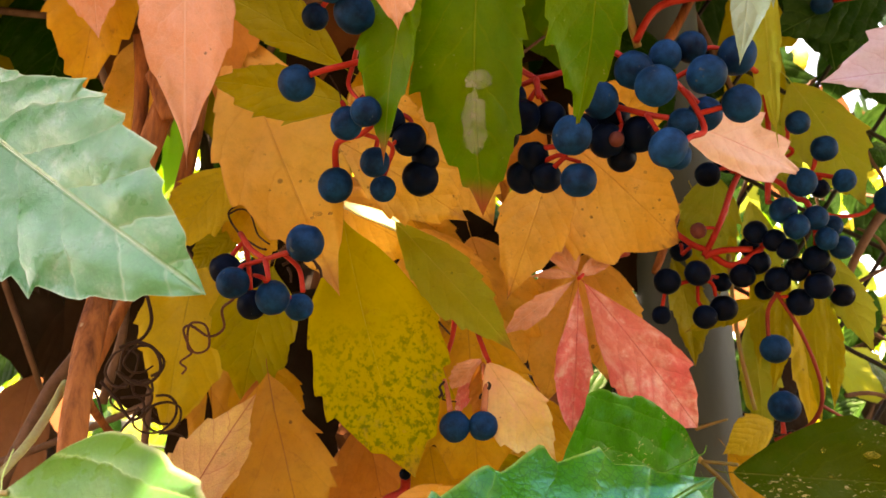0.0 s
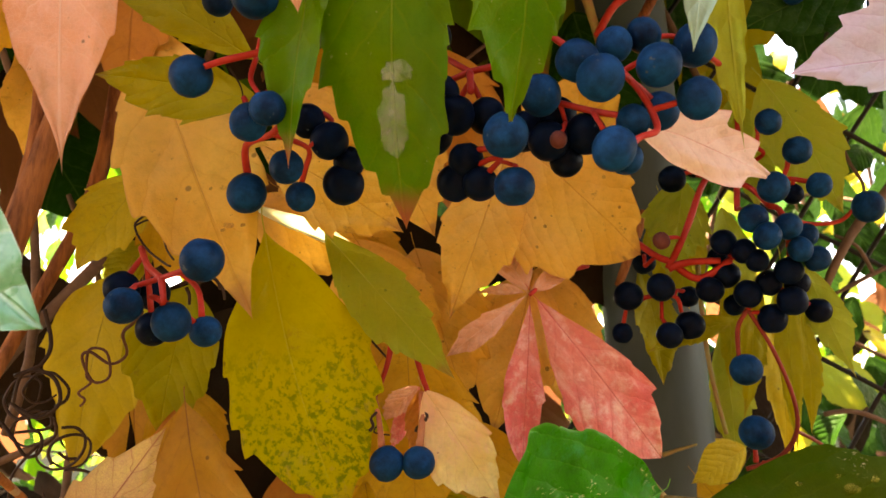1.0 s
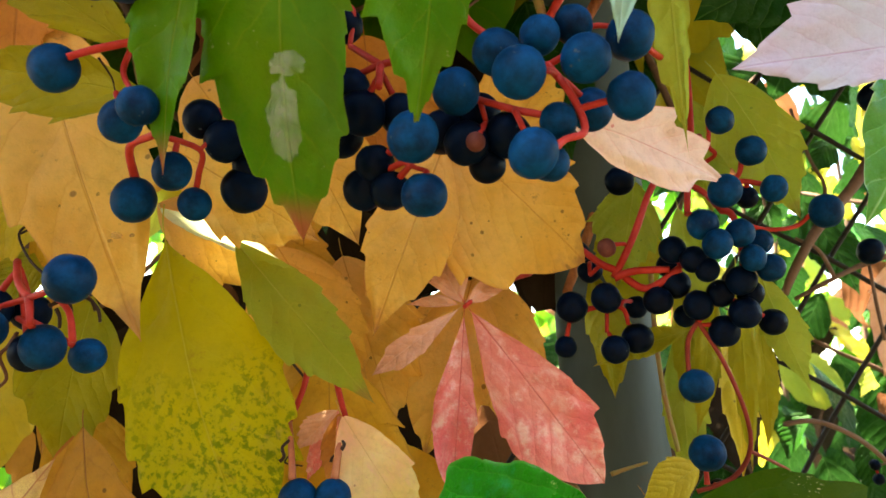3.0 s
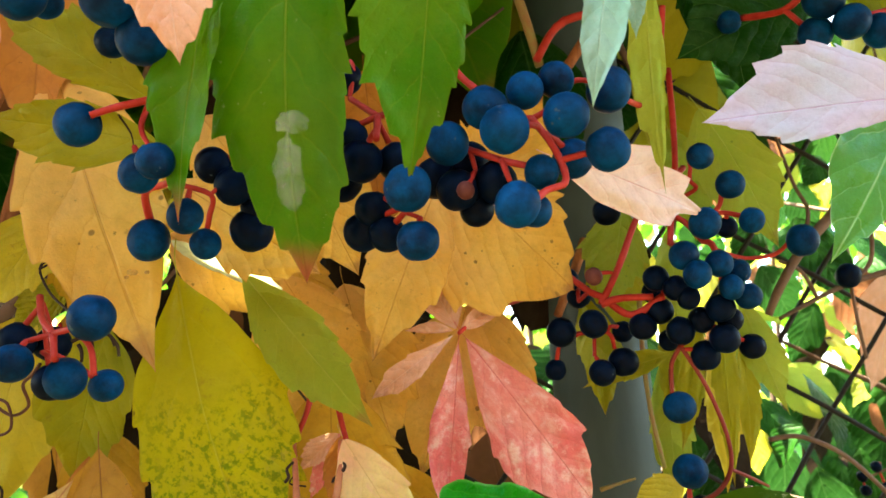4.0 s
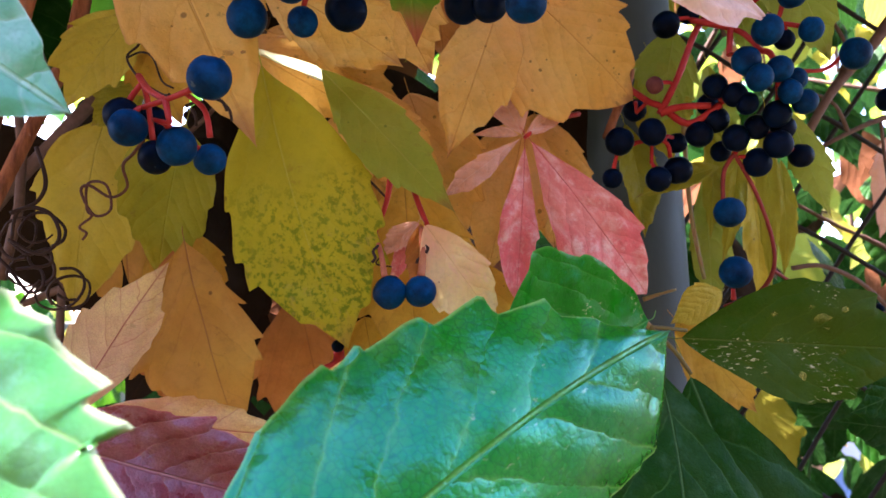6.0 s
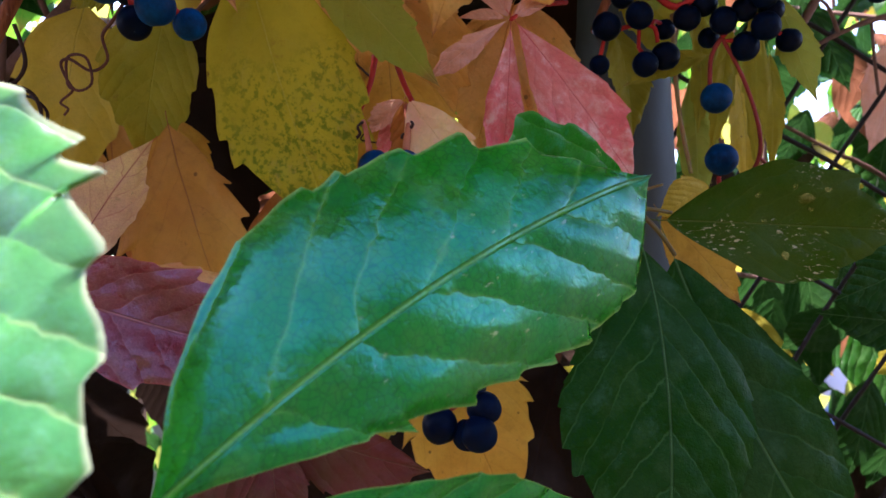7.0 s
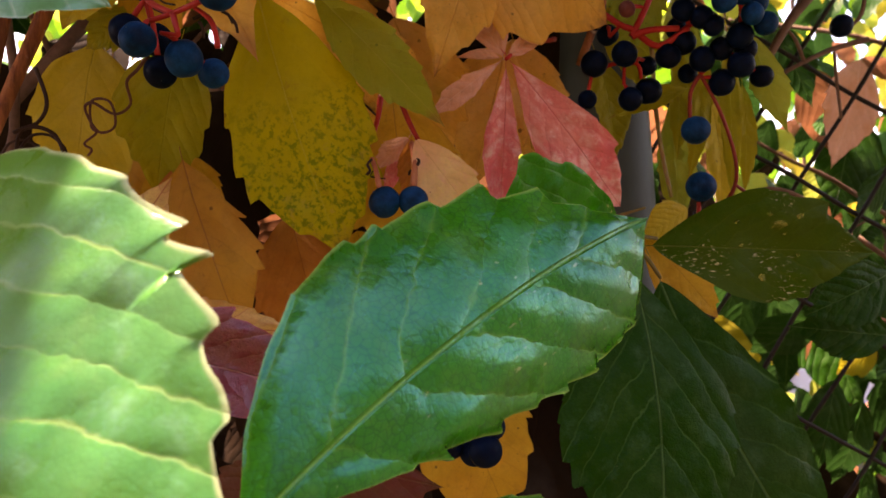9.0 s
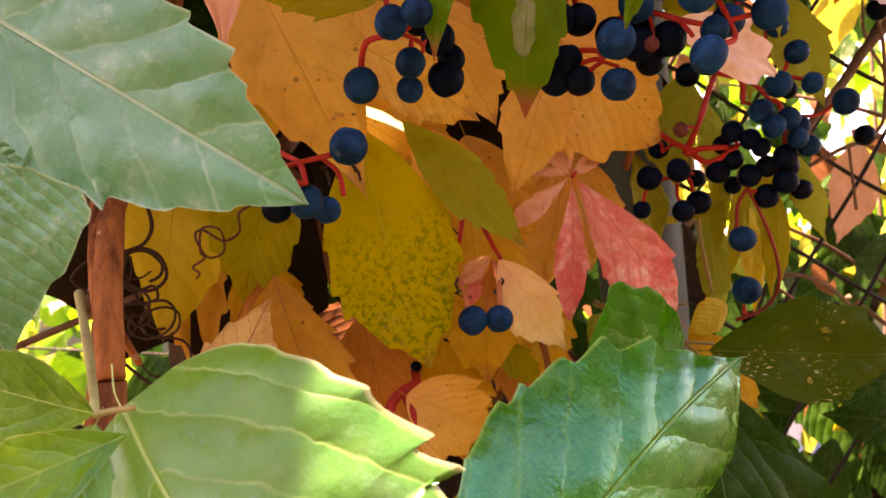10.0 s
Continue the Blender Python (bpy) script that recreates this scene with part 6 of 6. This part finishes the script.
leaflet(it, (-78.3, 122.0, 56.4), (-22.0, 95.0, 18.2), 13.0, 13.4, TEAL, turn=6, fold=8, bow=0.03, peak=0.537, teeth=12, bite=0.1, cols=10, sharp=0.7, blunt=0.7, quilt=0.004, seed=91, wave=0.015)

it = thing("creeper_leaf", at(-59.9, 96.0, 21.7), "grey-green creeper leaflet beside the vine stems", "creeper leaf")
leaflet(it, (-64.9, 98.0, 23.3), (-54.1, 96.0, 2.0), 15.4, 11.7, TEAL, fold=8, peak=0.506, bite=0.05, seed=92)
leaflet(it, (-62.5, 99.0, 27.3), (-52.7, 97.0, 23.6), 2.5, 2.5, TEAL, seed=93, peak=0.453)
POST_X, POST_Y, POST_R = 0.0722, 0.232, 0.0130
FENCE_X0, FENCE_Y, FENCE_NODE, FENCE_STEP, FENCE_D1, FENCE_D2 = 0.02, 0.268, (0.1517, 1.5154), 0.0215, 0.0125, 0.0300
GAP_PLACES = (((-12.0, 164.6, 45.3), 2.2), ((18.2, 107.2, -3.2), 2.8), ((-15.0, 78.6, -5.0), 2.6), ((-12.5, 77.0, -6.5), 2.6), ((-15.0, 70.0, -21.0), 4.5), ((-20.8, 200.0, 3.8), 2), ((-21.5, 223.0, 1.5), 3))


# ---- post, fence, ground and what lies behind ----
def post(x, y, radius, height):
    """A round painted steel post with a cap."""
    body = thing("fence_post", (x, y, 0), "round grey-blue painted steel fence post with rust stains", "fence post")
    ring, rows = 32, [(0, radius)] + [(0.2 * i, radius) for i in range(1, int(height / 0.2))] + [(height, radius)]
    verts = [(r * math.cos(2 * math.pi * j / ring), r * math.sin(2 * math.pi * j / ring), z) for z, r in rows for j in range(ring)]
    faces = [(i * ring + j, i * ring + (j + 1) % ring, (i + 1) * ring + (j + 1) % ring, (i + 1) * ring + j) for i in range(len(rows) - 1) for j in range(ring)]
    ob = new("tube", mesh_of("tube", verts, faces, PAINT))
    ob.parent = body
    cap = [(radius * 1.06 * c * math.cos(2 * math.pi * j / ring), radius * 1.06 * c * math.sin(2 * math.pi * j / ring), height + z) for z, c in ((-0.01, 1), (0.004, 1), (0.012, 0.7), (0.016, 0.01)) for j in range(ring)]
    cf = [(i * ring + j, i * ring + (j + 1) % ring, (i + 1) * ring + (j + 1) % ring, (i + 1) * ring + j) for i in range(3) for j in range(ring)]
    ob = new("cap", mesh_of("cap", cap, cf, PAINT))
    ob.parent = body
    return body


steel_post = post(POST_X, POST_Y, POST_R, 2.1)
steel_post.matrix_world = Matrix.Translation((POST_X, POST_Y, 1.5)) @ Matrix.Rotation(radians(-2.0), 4, 'Y') @ Matrix.Translation((0, 0, -1.5))


def chain_link(x0, x1, z0, z1, y, node, step, drop1, drop2):
    """Slanting wires of a wire-mesh fence: one set falls by drop1 over step to the right, the other rises by drop2. node: a crossing (x, z)."""
    fence = thing("wire_fence", (x0, y, 0), "dark chain-link wire fence with sagging diamond mesh", "fence")
    pitch = drop1 + drop2
    for slope, side in ((-drop1 / step, 1), (drop2 / step, -1)):
        z = node[1] + slope * (x0 - node[0])
        n0 = math.floor((z0 - max(z, z + slope * (x1 - x0))) / pitch)
        n1 = math.ceil((z1 - min(z, z + slope * (x1 - x0))) / pitch)
        count = int((x1 - x0) / step)
        pts = [Vector((i * step, side * 0.0009 * (1 if i % 2 else -1), slope * i * step)) for i in range(count + 1)]
        v, f = tube(pts, [0.0008] * len(pts), 6, 4)
        me = mesh_of("wire", v, f, WIRE)
        for n in range(n0, n1 + 1):
            ob = new("wire", me)
            ob.parent = fence
            ob.matrix_basis = Matrix.Translation((0, 0, z + n * pitch))
    return fence


chain_link(FENCE_X0, 0.62, 0.05, 2.0, FENCE_Y, FENCE_NODE, FENCE_STEP, FENCE_D1, FENCE_D2)

ground = new("ground", mesh_of("ground", [(-400, -400, 0), (400, -400, 0), (400, 400, 0), (-400, 400, 0)], [(0, 1, 2, 3)], SOIL, False))
tagged(ground, "bare brown garden soil with dry leaf litter", "ground", kind="structure")


# small gaps in the canopy through which the sun falls on single leaves (a lit place in mm, and the gap's radius)
GAPS = [(at(*c), r / 1000) for c, r in GAP_PLACES]


GAP_AT = np.array([tuple(c) for c, r in GAPS])
GAP_R2 = np.array([r * r for c, r in GAPS])


def in_gap(points):
    """True where a leaf would hang in one of the gaps."""
    q = np.array([tuple(p) for p in points])
    q = np.concatenate([q, (q[:-1] + q[1:]) / 2])
    w = q[:, None, :] - GAP_AT
    along = w @ np.array(tuple(sun_way))
    return bool((((w * w).sum(axis=2) - along * along) < GAP_R2).any())


def foliage(name, label, count, box, materials, size, seed, face=0.5, keep=None):
    """Many small toothed leaves with gaps, in one mesh of kind stuff. box: x0, x1, y0, y1, z0, z1 in metres."""
    rnd = random.Random(seed)
    verts, faces, uvs, mats = [], [], [], []
    made = 0
    while made < count:
        c = Vector((rnd.uniform(box[0], box[1]), rnd.uniform(box[2], box[3]), rnd.uniform(box[4], box[5])))
        if keep and not keep(c):
            continue
        ln = rnd.uniform(*size)
        d = Vector((rnd.gauss(0, 0.55), rnd.gauss(0, 0.5), -1 + rnd.gauss(0, 0.5))).normalized()
        v, f, uv = blade(c, c + d * ln, ln * rnd.uniform(0.22, 0.34), ln * rnd.uniform(0.22, 0.34), turn=rnd.gauss(0, 60 * face), bow=rnd.uniform(-0.05, 0.12), fold=rnd.uniform(-10, 20), teeth=5, bite=0.1, seed=rnd.randrange(9999), cols=2)
        if in_gap(v):
            continue
        base = len(verts)
        verts += v
        uvs += uv
        faces += [tuple(i + base for i in q) for q in f]
        mats += [rnd.randrange(len(materials))] * len(f)
        made += 1
    me = blade_mesh(name, verts, faces, uvs, materials[0])
    for m in materials[1:]:
        me.materials.append(m)
    me.polygons.foreach_set("material_index", mats)
    return tagged(new(name, me), label, "foliage", kind="stuff")


def twigs(name, label, count, box, seed):
    """Bare twigs in one mesh."""
    rnd = random.Random(seed)
    verts, faces = [], []
    for _ in range(count):
        p = Vector((rnd.uniform(box[0], box[1]), rnd.uniform(box[2], box[3]), rnd.uniform(box[4], box[5])))
        d = Vector((rnd.gauss(0, 1), rnd.gauss(0, 0.3), rnd.gauss(0.4, 0.8))).normalized()
        pts = [p]
        for _ in range(4):
            d = (d + Vector((rnd.gauss(0, 0.25), rnd.gauss(0, 0.2), rnd.gauss(0, 0.25)))).normalized()
            pts.append(pts[-1] + d * rnd.uniform(0.02, 0.06))
        r = rnd.uniform(0.0007, 0.002)
        v, f = tube(pts, [r * (1 - 0.12 * i) for i in range(5)], 6, 3)
        b = len(verts)
        verts += v
        faces += [tuple(i + b for i in q) for q in f]
    return tagged(new(name, mesh_of(name, verts, faces, TWIG)), label, "twigs", kind="stuff")


def clumped(c, grain=16.0, least=-0.12):
    """Leaves stand in clumps with holes between them."""
    return noise.noise(c * grain) > least


def clear_of_stems(c):
    """The vine is thin around its climbing stems."""
    return not (-0.62 < (c.x - 0.02) / (c.y - 0.03) < -0.46 and 1.5 < c.z < 1.76)


# Dark leaf colours stand in for the shade deep inside the vine.
foliage("vine_foliage", "dense creeper leaves deep inside the vine, coloured dark for shade", 900, (-0.36, 0.06, 0.215, 0.44, 1.0, 1.8), [SHADE_DARK, SHADE_DARK, DEEP, SHADE_DARK, SHADE_DARK, BROWN], (0.04, 0.075), 3,
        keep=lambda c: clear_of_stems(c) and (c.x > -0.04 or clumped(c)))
# Canopy mostly out of view, added thick to keep the sun off the vine.
foliage("upper_vine_foliage", "creeper canopy added above, mostly unseen, to shade the vine", 3000, (-0.45, 0.12, 0.08, 0.40, 1.655, 2.15), [OLIVE, BROWN, OLIVE, DEEP, GREEN, DEEP], (0.05, 0.09), 5, keep=clear_of_stems)
# Same sun screen carried on above the fence in greener leaves.
foliage("upper_fence_foliage", "green creeper canopy added over the fence, mostly unseen, for shade", 650, (0.10, 0.5, 0.08, 0.40, 1.69, 2.15), [OLIVE, DEEP, GREEN, DEEP, FRESH], (0.05, 0.09), 15)
foliage("hedge_foliage", "sunlit yellow-green creeper leaves behind the fence", 1300, (0.08, 0.62, 0.34, 0.75, 0.9, 1.9), [FRESH, DEEP, OLIVE, BROWN, DEEP, DEEP], (0.022, 0.05), 4, keep=lambda c: clumped(c, 16.0, -0.2))
# Darkened by leaf colour, since the sun reaches this part of the hedge.
foliage("lower_hedge_foliage", "green creeper leaves low behind the fence, coloured dark for shade", 1150, (0.08, 0.62, 0.33, 0.7, 0.9, 1.57), [DEEP, DEEP, SHADE_DARK, DEEP], (0.035, 0.07), 14,
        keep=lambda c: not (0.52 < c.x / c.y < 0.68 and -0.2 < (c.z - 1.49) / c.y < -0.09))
foliage("far_hedge_foliage", "thick green and yellow hedge leaves in the distance", 5200, (-1.4, 3.0, 1.3, 2.4, 0.05, 2.3), [FRESH, GREEN, GREEN, LIME, DEEP], (0.06, 0.11), 8)
twigs("hedge_twigs", "thin brown twigs among the leaves behind the fence", 34, (0.09, 0.5, 0.29, 0.5, 1.3, 1.8), 6)
twigs("vine_twigs", "thin dark twigs inside the vine", 40, (-0.25, 0.05, 0.18, 0.24, 1.35, 1.75), 7)


def wall(name, x0, x1, y0, y1, z1, material, label):
    bm = bmesh.new()
    bmesh.ops.create_cube(bm, size=1.0)
    for v in bm.verts:
        v.co = Vector(((x0 + x1) / 2 + v.co.x * (x1 - x0), (y0 + y1) / 2 + v.co.y * (y1 - y0), z1 / 2 + v.co.z * z1))
    bmesh.ops.bevel(bm, geom=bm.edges[:], offset=0.01, segments=2, affect="EDGES")
    me = bpy.data.meshes.new(name)
    bm.to_mesh(me)
    bm.free()
    me.materials.append(material)
    return tagged(new(name, me), label, "wall", kind="structure")


# Added low wall that keeps bright background out of the hedge's gaps.
wall("backdrop_block_wall", -5.0, 7.0, 3.4, 3.6, 1.45, PLASTER, "plain low wall added to hide bright background behind the hedge")

# Unseen wall behind the viewer, added dark so leaves mirror less sky.
wall("sky_block_wall", -5.0, 6.0, -1.5, -1.3, 2.6, BLOCK_BROWN, "unseen plain brown wall added to block low sky")


def washing(x, y, z, bands):
    """A cloth hung on a line beyond the fence, in coloured bands, gently folded."""
    cloth = thing("hanging_cloth", (x, y, z), "white cloth with pink-red and light blue bands on a line", "cloth")
    top = 0.0
    for name, tall, material in bands:
        nx, nz = 40, 6
        verts = [(0.55 * (i / nx - 0.5), 0.018 * math.sin(i * 0.9) * (1 + 0.2 * math.sin(i * 0.37)), top - tall * j / nz) for j in range(nz + 1) for i in range(nx + 1)]
        faces = [(j * (nx + 1) + i, j * (nx + 1) + i + 1, (j + 1) * (nx + 1) + i + 1, (j + 1) * (nx + 1) + i) for j in range(nz) for i in range(nx)]
        ob = new(name, mesh_of(name, verts, faces, material))
        ob.parent = cloth
        top -= tall
    v, f = tube([Vector((-1.6, 0, 0.12)), Vector((-0.3, 0, 0.003)), Vector((0.3, 0, 0.003)), Vector((1.6, 0, 0.12))], [0.002] * 4, 6)
    ob = new("line", mesh_of("line", v, f, WIRE))
    ob.parent = cloth
    return cloth


washing(0.72, 1.2, 1.365, (("red_band", 0.035, CLOTH_RED), ("white_band", 0.09, CLOTH_WHITE), ("blue_band", 0.06, CLOTH_BLUE)))


# ---- trunks that carry the vine and the hedge ----
def trunk(name, label, category, lines, material):
    """Woody stems from the ground into the leaves; each line: points (m), radius at foot and at top."""
    it = thing(name, lines[0][0][0], label, category)
    o = it.matrix_world.translation
    for pts, r0, r1 in lines:
        n = len(pts)
        v, f = tube([Vector(p) for p in pts], [r0 + (r1 - r0) * i / (n - 1) for i in range(n)], 10, 8)
        ob = new("stem", mesh_of("stem", [p - o for p in v], f, material))
        ob.parent = it
    return it


trunk("climbing_vine", "long woody brown vine stems climbing from the soil", "climbing vine", (
    (((-0.09, 0.21, 0.0), (-0.075, 0.19, 0.45), (-0.085, 0.16, 0.9), (-0.062, 0.14, 1.3), (-0.054, 0.13, 1.496)), 0.008, 0.0022),
    (((-0.12, 0.22, 0.0), (-0.10, 0.20, 0.5), (-0.075, 0.165, 1.0), (-0.066, 0.14, 1.35), (-0.0572, 0.136, 1.505)), 0.006, 0.0015),
    (((-0.0462, 0.15, 1.582), (-0.03, 0.17, 1.66), (0.0, 0.2, 1.8), (0.02, 0.22, 2.05)), 0.0023, 0.0012),
    (((-0.0519, 0.17, 1.59), (-0.06, 0.2, 1.7), (-0.12, 0.24, 2.0)), 0.0018, 0.001),
), BARK)
for hx, hy, hz in ((0.2, 0.62, 1.75), (0.42, 0.7, 1.85), (0.56, 0.58, 1.7)):
    trunk("shrub", "thin grey-brown shrub stems rising from the soil", "shrub", tuple(
        (((hx, hy, 0.0), (hx + 0.3 * k, hy + 0.02, 0.6), (hx + k, hy, 1.2), (hx + 1.5 * k, hy + 0.03, hz)), 0.007, 0.0015) for k in (-0.07, 0.0, 0.08)), TWIG)
